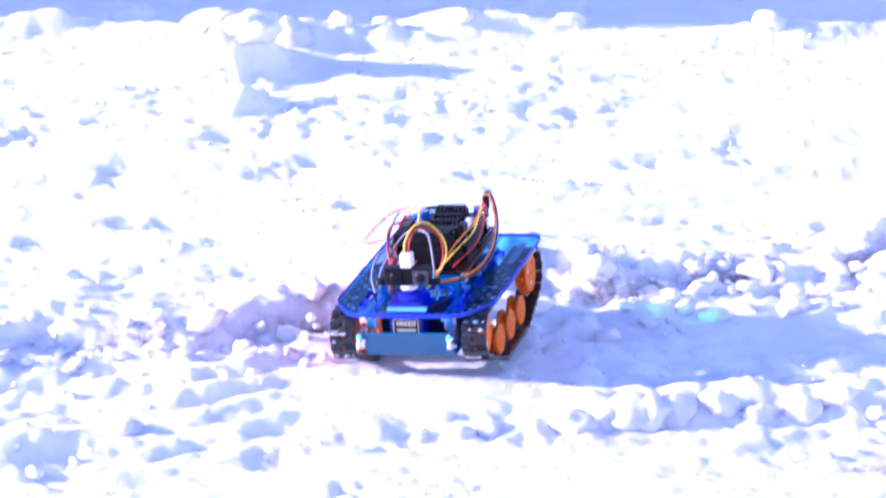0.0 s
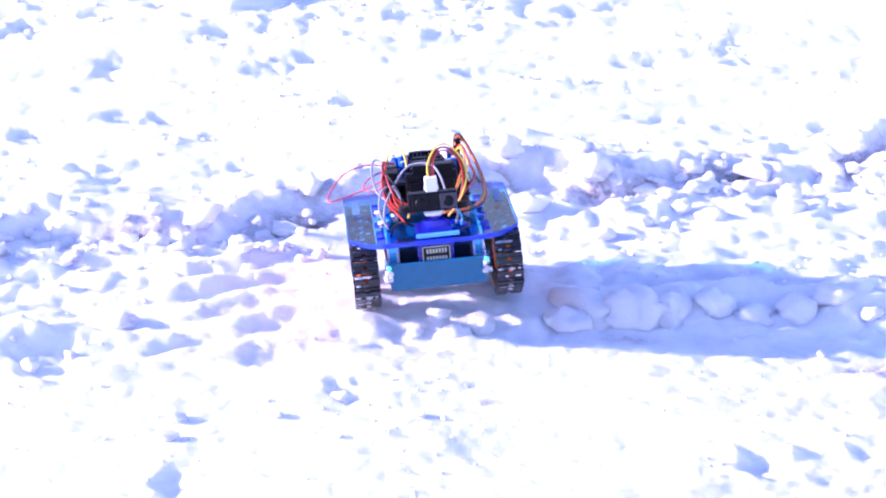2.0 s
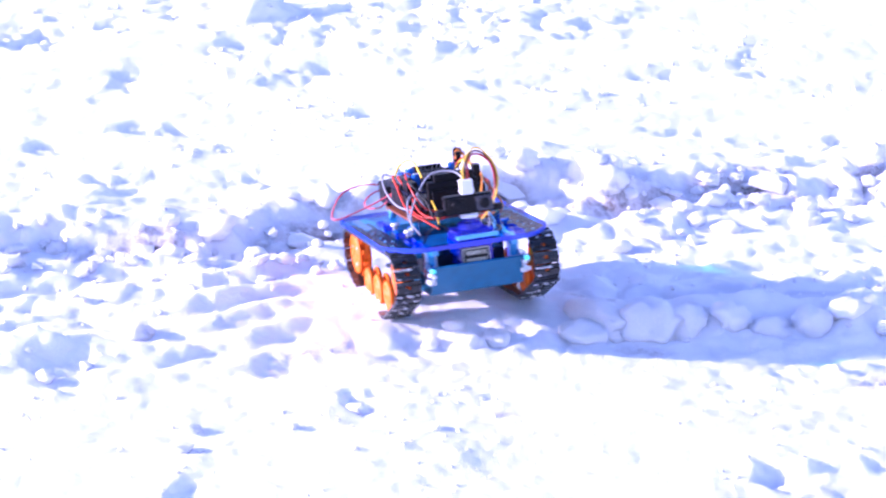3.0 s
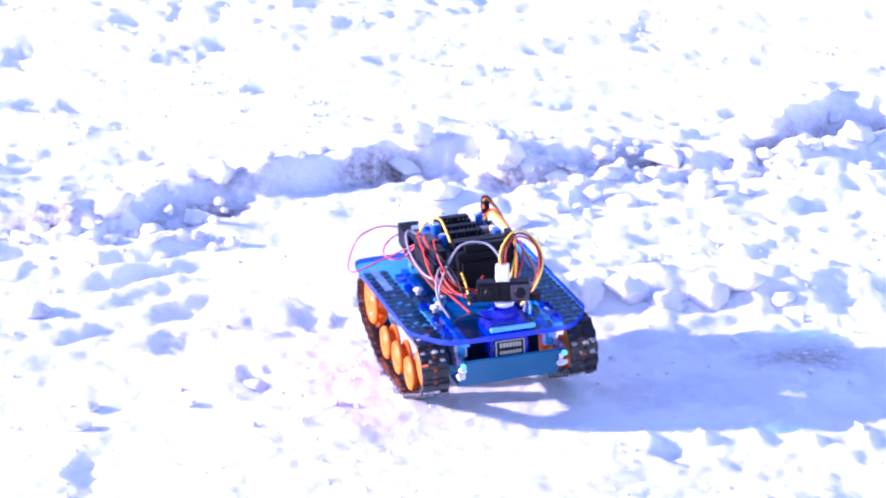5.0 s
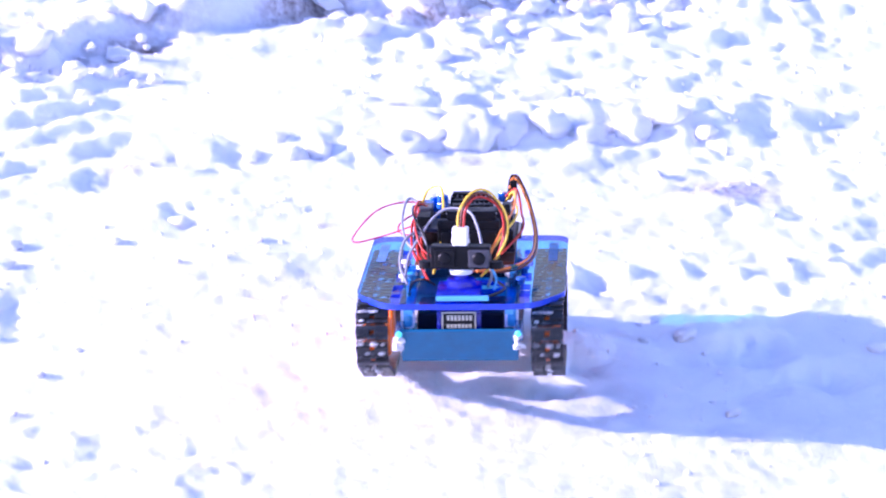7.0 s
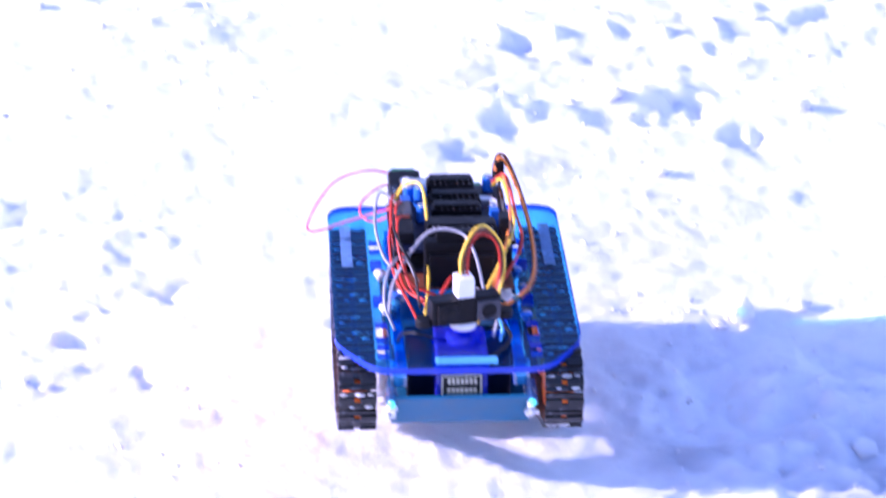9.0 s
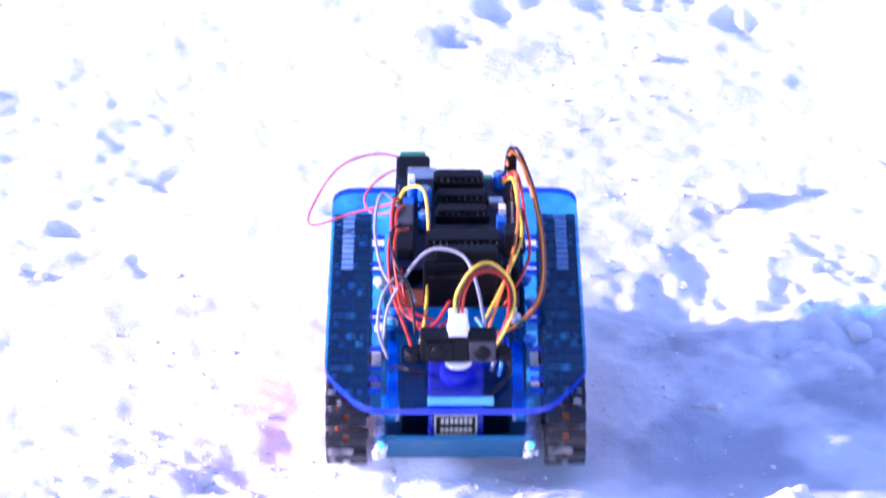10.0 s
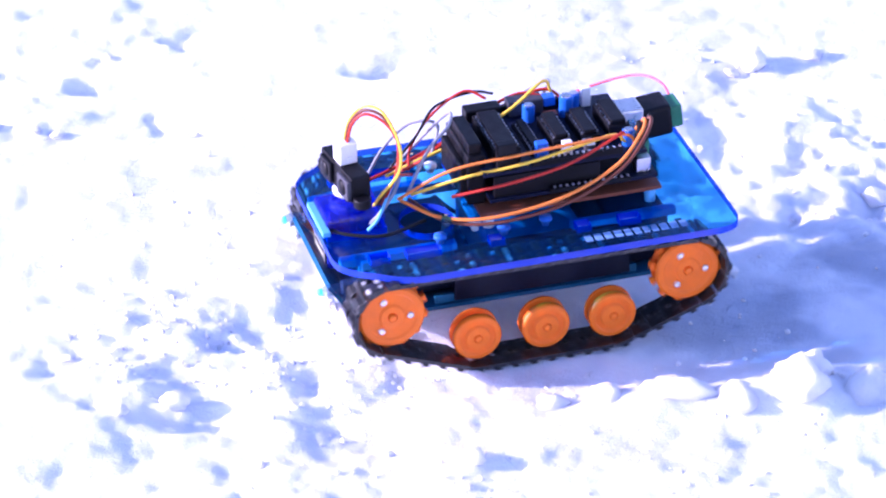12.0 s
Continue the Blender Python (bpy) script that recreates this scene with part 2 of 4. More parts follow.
def height(x, y):
    way = near_way(x, y)
    # packed by the robot and by a wide tread beside its way
    free = smooth(0.035, 0.10, way) * (1 - 0.8 * blob(x, y, 0.21, 1.775, 0.14, 0.075, 1.0, 4.0))
    xs, ys = x + 0.02 * (fbm(x, y, 0.12, 3, 2) - 0.5), y + 0.02 * (fbm(x, y, 0.12, 5, 2) - 0.5)
    d = y - bank_y(x)
    far = smooth(1.45, 2.05, y)
    # long swells and drifts drawn out along the bank
    along, across = x + 0.36 * (y - 2.2), (y - 2.2) - 0.36 * x
    z = 0.012 * (fbm(x, y, 0.55, 1, 2) - 0.5) * free
    patch = smooth(0.38, 0.66, fbm(x, y, 0.22, 12, 3))
    drift = fbm(along * 0.24, across + 0.4 * (ys - y), 0.046, 6, 4, 0.5) - 0.5
    z = z + 0.018 * drift * (0.35 + 0.65 * free) * (0.5 + 0.5 * patch) * (0.5 + 0.5 * far)
    lumps = fbm(xs, ys, 0.085, 2, 5, 0.55)
    z = z + 0.006 * (lumps - 0.5) * (0.3 + 0.7 * free)
    # rounded puffs with creases between them
    puff = np.abs(fbm(xs, ys, 0.034, 8, 3, 0.45) - 0.5) * 2
    z = z + (0.0016 + 0.0046 * patch) * (puff - 0.2) * (0.35 + 0.65 * free) * (0.45 + 0.55 * far)
    z = z + (0.0026 + 0.0028 * patch) * (fbm(x, y, 0.018, 13, 3, 0.6) - 0.5)
    z = z + 0.0008 * (lattice_noise(x, y, 0.0065, 11) - 0.5)
    # churned snow by the tracks
    churned = 1.2 * np.exp(-((x - 0.27) / 0.10) ** 2 - ((y - 1.30) / 0.09) ** 2) + 0.55 * np.exp(-((x - 0.20) / 0.12) ** 2 - ((y - 2.0) / 0.05) ** 2) + 0.4 * np.exp(-((x - 0.02) / 0.08) ** 2 - ((y - 1.12) / 0.07) ** 2)
    churned = churned + 0.3 * np.exp(-((x - 0.24) / 0.08) ** 2 - ((y - 1.62) / 0.05) ** 2)
    z = z + 0.024 * churned * free * (fbm(xs, ys, 0.040, 2, 4, 0.6) - 0.5)
    z = z + 0.013 * blob(x, y, 0.01, 1.165, 0.11, 0.065, 1.0, 4.0) * (fbm(xs, ys, 0.030, 5, 4, 0.55) - 0.5) + 0.004 * blob(x, y, 0.03, 1.17, 0.12, 0.07, 1.0, 4.0) * (puff - 0.2)
    # hollows with crumbled rims
    rim = (lumps - 0.5) * 2.4 + (fbm(x * 0.6, y, 0.030, 10, 4, 0.5) - 0.5) * 3.0
    sunk = 0 * z
    for cx, cy, rx, ry in FAR_HOLLOWS + NEAR_HOLLOWS:
        q = ((xs - cx) / (1.15 * rx)) ** 2 + ((ys - cy) / ry) ** 2 + rim
        sunk = np.maximum(sunk, min(0.0080 if cy > 1.8 else 0.0044 if cy > 1.25 else 0.0030, 0.19 * rx + 0.0022) * (1 - smooth(-0.8, 1.9, q)))
    z = z - sunk * (0.5 + 1.0 * smooth(0.35, 0.65, fbm(x, y, 0.020, 4, 3, 0.6)))
    # torn bank with a rutted lane on its near side
    rag = fbm(xs, ys, 0.045, 9, 4) - 0.5
    dd = d + 0.055 * rag
    gone = smooth(0.055, 0.085, way) * 0.9 + 0.1
    crest = 0.35 + 0.9 * smooth(0.3, 0.62, fbm(x, 0 * y, 0.13, 4, 3))
    z = z + gone * crest * (0.015 * smooth(-0.006, 0.022, dd) * (1 - smooth(0.02, 0.13, dd)) - 0.008 * np.exp(-((dd + 0.014) / 0.014) ** 2))
    z = z + free * 0.024 * (fbm(xs, ys, 0.034, 9, 3, 0.55) - 0.5) * np.exp(-((d + 0.02) / 0.05) ** 2)
    lane = smooth(-0.25, -0.21, d) * (1 - smooth(-0.06, -0.03, d)) * smooth(0.075, 0.12, way)
    z = z + lane * 0.0040 * smooth(0.25, 0.6, fbm(x, y, 0.09, 3, 3)) * (1 - 0.7 * smooth(0.0, 0.1, x)) * np.sin((d + 0.05 * rag + 0.02 * np.sin(x * 9)) * 2 * math.pi / 0.046)
    # cleat marks of a wide tread
    for k in range(6):
        z = z + blob(x, y, 0.165 + 0.0312 * k, 1.757 + 0.003 * (k % 3), 0.005, 0.010, 0.0036)
    for cx, cy, rx, ry, h in LUMPS:
        q = blob(xs, ys, cx, cy, rx, ry, 1.0, 2.4)
        z = z + h * q * (0.55 + 0.9 * lumps) + 0.30 * h * q * (puff - 0.2)
    for cx, cy, rx, ry, h in RISES:
        z = z + blob(x, y, cx, cy, rx, ry, h, 3.0)
    z = z + 0.010 * blob(x, y, 0.0, 1.95, 0.10, 0.05, 1.0, 4.0) * (fbm(xs, ys, 0.032, 5, 4, 0.55) - 0.5) + 0.005 * blob(x, y, 0.0, 1.96, 0.10, 0.06, 1.0, 4.0) * (puff - 0.2)
    return z * np.exp(-np.maximum(np.hypot(x, y - 2) - 6, 0) / 20)


def spread(lo, hi, step_lo, step_hi, far):
    core = [lo]
    while core[-1] < hi:
        k = (core[-1] - lo) / (hi - lo)
        core.append(core[-1] + step_lo + (step_hi - step_lo) * k)
    below, above, s = [], [], max(step_lo, 0.003)
    p = lo
    while p > -far:
        s *= 1.3
        p -= s
        below.append(p)
    s, p = max(step_hi, 0.003), core[-1]
    while p < far:
        s *= 1.3
        p += s
        above.append(p)
    return np.array(below[::-1] + core + above)


def sheet(name, xs, ys, fn, material):
    gx, gy = np.meshgrid(xs, ys)
    gz = fn(gx, gy)
    n, m = len(xs), len(ys)
    co = np.stack([gx, gy, gz], -1).reshape(-1, 3).astype(np.float32)
    i = (np.arange(m - 1)[:, None] * n + np.arange(n - 1)[None, :]).reshape(-1)
    quads = np.stack([i, i + 1, i + n + 1, i + n], -1).astype(np.int32)
    me = bpy.data.meshes.new(name)
    me.vertices.add(len(co))
    me.vertices.foreach_set("co", co.reshape(-1))
    me.loops.add(quads.size)
    me.loops.foreach_set("vertex_index", quads.reshape(-1))
    me.polygons.add(len(quads))
    me.polygons.foreach_set("loop_start", np.arange(0, quads.size, 4, dtype=np.int32))
    me.polygons.foreach_set("use_smooth", np.ones(len(quads), dtype=bool))
    me.update(calc_edges=True)
    me.materials.append(material)
    return me, gx, gy


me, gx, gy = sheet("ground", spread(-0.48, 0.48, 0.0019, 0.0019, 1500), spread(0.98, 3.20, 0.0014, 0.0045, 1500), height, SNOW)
# grit, slush and painted shade: along the foot of the bank, and in patches (x, y, half-widths, weight)
GRIT = [
    (-0.201, 2.130, 0.030, 0.010, 1.0), (-0.165, 2.185, 0.050, 0.016, 0.5), (-0.085, 2.205, 0.040, 0.020, 0.65), (0.104, 2.238, 0.040, 0.010, 0.9), (0.130, 2.255, 0.060, 0.016, 0.4),
    (0.219, 2.305, 0.022, 0.009, 0.9), (-0.092, 1.928, 0.011, 0.008, 0.9), (-0.075, 1.940, 0.025, 0.012, 0.35), (0.116, 1.944, 0.018, 0.009, 0.6), (0.079, 2.032, 0.008, 0.007, 0.8),
    (0.028, 1.836, 0.009, 0.006, 0.6), (0.272, 1.895, 0.030, 0.022, 1.0), (0.044, 1.290, 0.022, 0.050, 0.16), (0.025, 1.616, 0.014, 0.012, 0.18), (-0.06, 2.12, 0.05, 0.03, 0.16),
]
grit = np.exp(-((gy - bank_y(gx) + 0.010) / 0.015) ** 2) * smooth(0.40, 0.60, fbm(gx, gy, 0.11, 4, 3)) * smooth(0.05, 0.08, near_way(gx, gy))
for cx, cy, rx, ry, h in GRIT:
    grit = np.maximum(grit, blob(gx, gy, cx, cy, rx, ry, h))
# packed wet snow and painted shade mottling, on the shadow side of the way
wet_shade = np.exp(-((near_way(gx, gy) - 0.09) / 0.10) ** 2) * smooth(0.0, 0.10, gx) * smooth(0.46, 0.64, fbm(gx, gy, 0.05, 2, 4))
# a little of that mottling goes into the grit as well
grit = np.clip(np.maximum(grit, 0.10 * wet_shade), 0, 1)
# two patches darken the snow colour where the robot's shadow falls
slush = 0.25 * wet_shade + blob(gx, gy, 0.25, 1.21, 0.11, 0.085, 1.0, 4.0) * (0.25 + 0.75 * smooth(0.40, 0.62, fbm(gx, gy, 0.05, 9, 4)))
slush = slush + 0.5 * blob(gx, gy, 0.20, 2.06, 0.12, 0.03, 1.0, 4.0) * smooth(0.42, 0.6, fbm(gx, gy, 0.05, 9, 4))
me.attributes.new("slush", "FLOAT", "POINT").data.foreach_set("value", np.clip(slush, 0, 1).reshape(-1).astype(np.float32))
me.attributes.new("grit", "FLOAT", "POINT").data.foreach_set("value", grit.reshape(-1).astype(np.float32))
ground = tagged(new("ground", me), "bright sunlit trodden snow with pits and crumbs", "snow", kind="structure")


# ---- mesh helpers, in millimetres ----
MM = 0.001


def finish(name, bm, material, parent=None, label="", smooth_faces=False):
    me = bpy.data.meshes.new(name)
    bmesh.ops.recalc_face_normals(bm, faces=bm.faces)
    for f in bm.faces:
        f.smooth = smooth_faces
    bm.to_mesh(me)
    bm.free()
    for mt in material if isinstance(material, (list, tuple)) else [material]:
        me.materials.append(mt)
    ob = new(name, me)
    if parent:
        ob.parent = parent
    return tagged(ob, label)


def part(name, bm, material, parent, label="", smooth_faces=False):
    return finish(name, bm, material, parent, label, smooth_faces)


def box(bm, x0, x1, y0, y1, z0, z1, bev=0.6, turn=None):
    r = bmesh.ops.create_cube(bm, size=1)
    vs = r["verts"]
    for v in vs:
        v.co = Vector(((x0 + x1) / 2 + v.co.x * (x1 - x0), (y0 + y1) / 2 + v.co.y * (y1 - y0), (z0 + z1) / 2 + v.co.z * (z1 - z0))) * MM
    if turn:
        bmesh.ops.transform(bm, matrix=turn, verts=vs)
    if bev:
        es = list({e for v in vs for e in v.link_edges})
        bmesh.ops.bevel(bm, geom=es, offset=bev * MM, segments=2, affect="EDGES", profile=0.6)
    return bm


def one_box(*a, **k):
    return box(bmesh.new(), *a, **k)


def lathe(bm, profile, axis, centre, seg=28):
    """Spin a profile of (along, radius) in mm round an axis through centre."""
    rings = []
    for a, r in profile:
        ring = []
        for i in range(seg):
            t = 2 * math.pi * i / seg
            c, s = r * math.cos(t), r * math.sin(t)
            p = {"x": (a, c, s), "y": (c, a, s), "z": (c, s, a)}[axis]
            ring.append(bm.verts.new((Vector(p) + Vector(centre)) * MM))
        rings.append(ring)
    for q, w in zip(rings, rings[1:]):
        for i in range(seg):
            bm.faces.new((q[i], q[(i + 1) % seg], w[(i + 1) % seg], w[i]))
    bm.faces.new(rings[0][::-1])
    bm.faces.new(rings[-1])
    return bm


def spline(points, steps=8):
    pts = [Vector(p) for p in points]
    pts = [pts[0] * 2 - pts[1]] + pts + [pts[-1] * 2 - pts[-2]]
    out = []
    for i in range(1, len(pts) - 2):
        a, b, c, d = pts[i - 1:i + 3]
        for k in range(steps):
            t = k / steps
            out.append(0.5 * ((2 * b) + (c - a) * t + (2 * a - 5 * b + 4 * c - d) * t * t + (3 * b - a - 3 * c + d) * t ** 3))
    return out + [pts[-2]]


def tube(points, r, seg=7):
    """A round wire through points in mm."""
    bm = bmesh.new()
    path = spline(points)
    rings, up = [], Vector((0.3, 0.2, 1))
    for i, p in enumerate(path):
        t = (path[min(i + 1, len(path) - 1)] - path[max(i - 1, 0)]).normalized()
        side = t.cross(up)
        side = side.normalized() if side.length > 1e-4 else Vector((1, 0, 0))
        up = side.cross(t).normalized()
        rings.append([bm.verts.new((p + (side * math.cos(2 * math.pi * k / seg) + up * math.sin(2 * math.pi * k / seg)) * r) * MM) for k in range(seg)])
    for q, w in zip(rings, rings[1:]):
        for i in range(seg):
            bm.faces.new((q[i], q[(i + 1) % seg], w[(i + 1) % seg], w[i]))
    bm.faces.new(rings[0][::-1])
    bm.faces.new(rings[-1])
    return bm


# ---- the tracked robot; origin in the deck's middle, x to its right, y ahead ----
robot = tagged(new("tracked_robot"), "tracked toy robot, clear blue deck, orange wheels, loose wires, on snow", "robot")
robot.empty_display_size = 0.02


def rounded(points, radii, seg=6):
    out, n = [], len(points)
    for i in range(n):
        p, a, b = Vector(points[i]), Vector(points[i - 1]), Vector(points[(i + 1) % n])
        u, v, r = (a - p).normalized(), (b - p).normalized(), radii[i]
        for k in range(seg + 1):
            t = k / seg
            out.append(tuple((1 - t) ** 2 * (p + u * r) + 2 * t * (1 - t) * p + t * t * (p + v * r)))
    return out


DECK_OUTLINE = rounded([(52.5, -82), (52.5, 57), (36, 82), (-36, 82), (-52.5, 57), (-52.5, -82)], [11, 8, 9, 9, 8, 11])
SLOTS = [(0, 67, 23, 24.6)] + [(s * 32.3, y, w, h) for s in (1, -1) for y, w, h in ((-40, 5, 9), (-20.5, 5, 6), (15.5, 5, 6), (45.7, 5, 14), (63.6, 5, 8))]


def deck():
    bm = bmesh.new()
    loops = [DECK_OUTLINE] + [[(x - w / 2, y - h / 2), (x + w / 2, y - h / 2), (x + w / 2, y + h / 2), (x - w / 2, y + h / 2)] for x, y, w, h in SLOTS]
    loops.append([(-10 + 12 * math.cos(a * math.pi / 16), 38 + 11 * math.sin(a * math.pi / 16)) for a in range(32)])
    edges = []
    for lp in loops:
        vs = [bm.verts.new((x * MM, y * MM, 0)) for x, y in lp]
        edges += [bm.edges.new((vs[i], vs[(i + 1) % len(vs)])) for i in range(len(vs))]
    bmesh.ops.triangle_fill(bm, edges=edges, use_beauty=True, use_dissolve=False)
    ex = bmesh.ops.extrude_face_region(bm, geom=list(bm.faces))
    bmesh.ops.translate(bm, verts=[v for v in ex["geom"] if isinstance(v, bmesh.types.BMVert)], vec=(0, 0, -3 * MM))
    bmesh.ops.recalc_face_normals(bm, faces=bm.faces)
    for f in bm.faces:
        f.material_index = 1 if abs(f.normal.z) < 0.5 else 0
    return part("deck", bm, [DECK, EDGE], robot, "clear blue acrylic deck plate with slots and a round cable hole")


deck()

# chassis tray, gearbox, battery
bm = bmesh.new()
for (ya, za), (yb, zb) in (((83, -12.5), (71, -30)), ((71, -30), (-58, -30))):
    d = Vector((0, yb - ya, zb - za)).normalized()
    nrm = Vector((0, -d.z, d.y)) * 1.6
    vs = [bm.verts.new(Vector((x, y + o * nrm.y, z + o * nrm.z)) * MM) for x in (-29, 29) for y, z in ((ya, za), (yb, zb)) for o in (0, 1)]
    bmesh.ops.convex_hull(bm, input=vs)
for s in (-1, 1):
    box(bm, s * 27.2 - 0.8, s * 27.2 + 0.8, -45, 40, -29.5, -26, 0.3)
part("chassis_tray", bm, TRAY, robot, "blue painted sheet tray with sloping front")
part("gearbox", one_box(-22, 22, 24, 62, -27, -9, 1.5), NAVY, robot, "dark navy gearbox under the deck")
part("gearbox", one_box(-24, 24, -60, -34, -28, -6, 1.5), NAVY, robot)
part("battery_pack", one_box(-23, 26.5, -26, 16, -26, -10.2, 2.5), PALE, robot, "pale wrapped battery pack")
part("side_frame", one_box(24.5, 27, -44, 30, -10, -6, 0.8), BLACK, robot, "black side frame")
part("side_frame", one_box(-29, -24.5, -42, 32, -29, -6, 0.8), NAVY, robot, "dark navy side frame")
for x, y in ((26, 34), (26, 70), (-26, 34), (-26, 70), (26, -50), (-26, -50)):
    bm = lathe(bmesh.new(), [(-14, 1.9), (-13.4, 2.2), (8.4, 2.2), (9, 1.9)] if y == 34 else [(-14, 1.9), (-13.4, 2.2), (-3.2, 2.2)], "z", (x, y, 0), 14)
    part("spacer", bm, DECK, robot, "light blue plastic spacer", True)
for s in (-1, 1):
    part("rail", one_box(s * 25 - 2.2, s * 25 + 2.2, 30, 78, -6.5, -3.2, 0.6), STRUT, robot, "light blue inner rail")
    part("rail", one_box(s * 25 - 2.2, s * 25 + 2.2, -62, -18, -6.5, -3.2, 0.6), STRUT, robot)

# wheels and tracks
BIG = [(-7, 6), (-7, 12.2), (-5.2, 13.5), (-3.6, 13.5), (-2.6, 12), (2.6, 12), (3.6, 13.5), (5.6, 13.5), (7, 12.6), (7, 10.6), (5.6, 9.8), (5.4, 5.4), (7.2, 4.6), (7.4, 2.2), (5.8, 2.0)]
SMALL = [(-7, 4), (-7, 9.2), (-5.6, 10), (-3.4, 10), (-2.4, 7.5), (1.2, 7.5), (2.2, 10), (5.4, 10), (7, 9.2), (7, 7.8), (5.2, 7.2), (5.0, 5.4), (7.6, 4.8), (8.0, 2.0), (6.6, 1.8)]
AXLES = [("drive_wheel", 63.0, -19.5, BIG), ("road_wheel", 28.0, -36.0, SMALL), ("road_wheel", -0.5, -36.0, SMALL), ("road_wheel", -28.5, -36.0, SMALL), ("drive_wheel", -60.0, -20.5, BIG)]
TRACK_X = 43.6
wheels = []
for s in (1, -1):
    for name, y, z, prof in AXLES:
        bm = lathe(bmesh.new(), [(a * s * 0.6, r) for a, r in prof], "x", (0, 0, 0), 30)
        big = prof is BIG
        w = part(name, bm, ORANGE, robot, "moulded orange plastic wheel", False)
        for f in w.data.polygons:
            f.use_smooth = abs(f.normal.x) < 0.7
        w.matrix_basis = pose(s * TRACK_X * MM, y * MM, z * MM)
        wheels.append((w, s, y, z, 13.5 if big else 10.0))
        bm = lathe(bmesh.new(), [(s * 2.0, 1.6), (s * 5.0, 1.6), (s * 5.3, 1.1)], "x", (0, 0, 0), 10)
        part("hub_cap", bm, ORANGE, w, "orange hub cap", True)
        if big:
            bm = bmesh.new()
            for k in range(3):
                t = 2 * math.pi * k / 3 + 0.4
                lathe(bm, [(s * 2.4, 1.4), (s * 3.9, 1.4), (s * 4.1, 1.0)], "x", (0, 7.6 * math.cos(t), 7.6 * math.sin(t)), 8)
            tagged(part("rivets", bm, METAL, w, "three small hub rivets"), kind="stuff")
            bm = bmesh.new()
            for k in range(12):
                t = 2 * math.pi * k / 12
                box(bm, -1.6, 1.6, -1.3, 1.3, 11, 15.4, 0.3, Matrix.Rotation(t, 4, "X"))
            tagged(part("sprocket_teeth", bm, ORANGE, w), kind="stuff")


def belt_loop():
    """The closed belt line round the five wheels, as points a fraction of a millimetre apart."""
    pts = []
    for _, y, z, prof in AXLES:
        r = (13.5 if prof is BIG else 10.0) + 1.0
        pts += [(y + r * math.cos(a), z + r * math.sin(a)) for a in np.linspace(0, 2 * math.pi, 120, endpoint=False)]
    pts = sorted(pts)

    def half(seq):
        h = []
        for p in seq:
            while len(h) > 1 and (h[-1][0] - h[-2][0]) * (p[1] - h[-2][1]) - (h[-1][1] - h[-2][1]) * (p[0] - h[-2][0]) <= 0:
                h.pop()
            h.append(p)
        return h[:-1]

    ring = np.array(half(pts) + half(pts[::-1]))
    seg = np.linalg.norm(np.roll(ring, -1, 0) - ring, axis=1)
    return ring, np.concatenate([[0], np.cumsum(seg)])


RING, ARC = belt_loop()
BELT = ARC[-1]
LINKS = round(BELT / 7.6)


def belt_pose(s, side):
    """Pose of a link at arc s (mm) along the belt; its z points outwards."""
    s = s % BELT
    ys, zs = np.append(RING[:, 0], RING[0, 0]), np.append(RING[:, 1], RING[0, 1])

    def at(q):
        q = q % BELT
        return np.interp(q, ARC, ys), np.interp(q, ARC, zs)

    (y, z), (y0, z0), (y1, z1) = at(s), at(s - 2.5), at(s + 2.5)
    a = math.degrees(math.atan2(z1 - z0, y1 - y0))
    return pose(side * TRACK_X * MM, y * MM, z * MM, a + 180, 0, 0)


def link_mesh(snowy):
    bm = bmesh.new()
    for x0, x1 in ((-8.0, -1.2), (1.2, 8.0)):
        box(bm, x0, x1, -3.75, 3.75, 0.0, 1.8, 0.3)
        box(bm, x0 - (0.2 if x0 < 0 else 0), x1 + (0.2 if x1 > 3 else 0), -1.5, 1.5, 1.6, 3.0, 0.5)
    box(bm, -1.4, 1.4, -3.7, -1.0, 0.1, 1.6, 0.2)
    box(bm, -1.4, 1.4, 1.0, 3.7, 0.1, 1.6, 0.2)
    for f in bm.faces:
        f.material_index = 0
    if snowy:
        r = random.Random(snowy)
        for _ in range(7):
            s0 = bmesh.ops.create_icosphere(bm, subdivisions=1, radius=r.uniform(0.7, 1.7) * MM)
            c = Vector((r.uniform(-7, 7), r.choice((-2.6, 2.6)), 1.9)) * MM
            for v in s0["verts"]:
                v.co = Vector((v.co.x * 1.5, v.co.y * 0.7, v.co.z * 0.7)) + c
                for f in v.link_faces:
                    f.material_index = 1
    me = bpy.data.meshes.new("link")
    bmesh.ops.recalc_face_normals(bm, faces=bm.faces)
    bm.to_mesh(me)
    bm.free()
    me.materials.append(RUBBER)
    me.materials.append(CLOD)
    return me


LINK_MESHES = [link_mesh(0), link_mesh(0), link_mesh(5), link_mesh(9), link_mesh(0)]
links = []
for s in (1, -1):
    track = new("track")
    track.parent = robot
    tagged(track, "black rubber track caked with some snow")
    for i in range(LINKS):
        ob = new("link", LINK_MESHES[(i * 7 + (s > 0)) % 5])
        ob.parent = track
        ob.matrix_basis = belt_pose(i * BELT / LINKS, s)
        links.append((ob, s, i * BELT / LINKS))

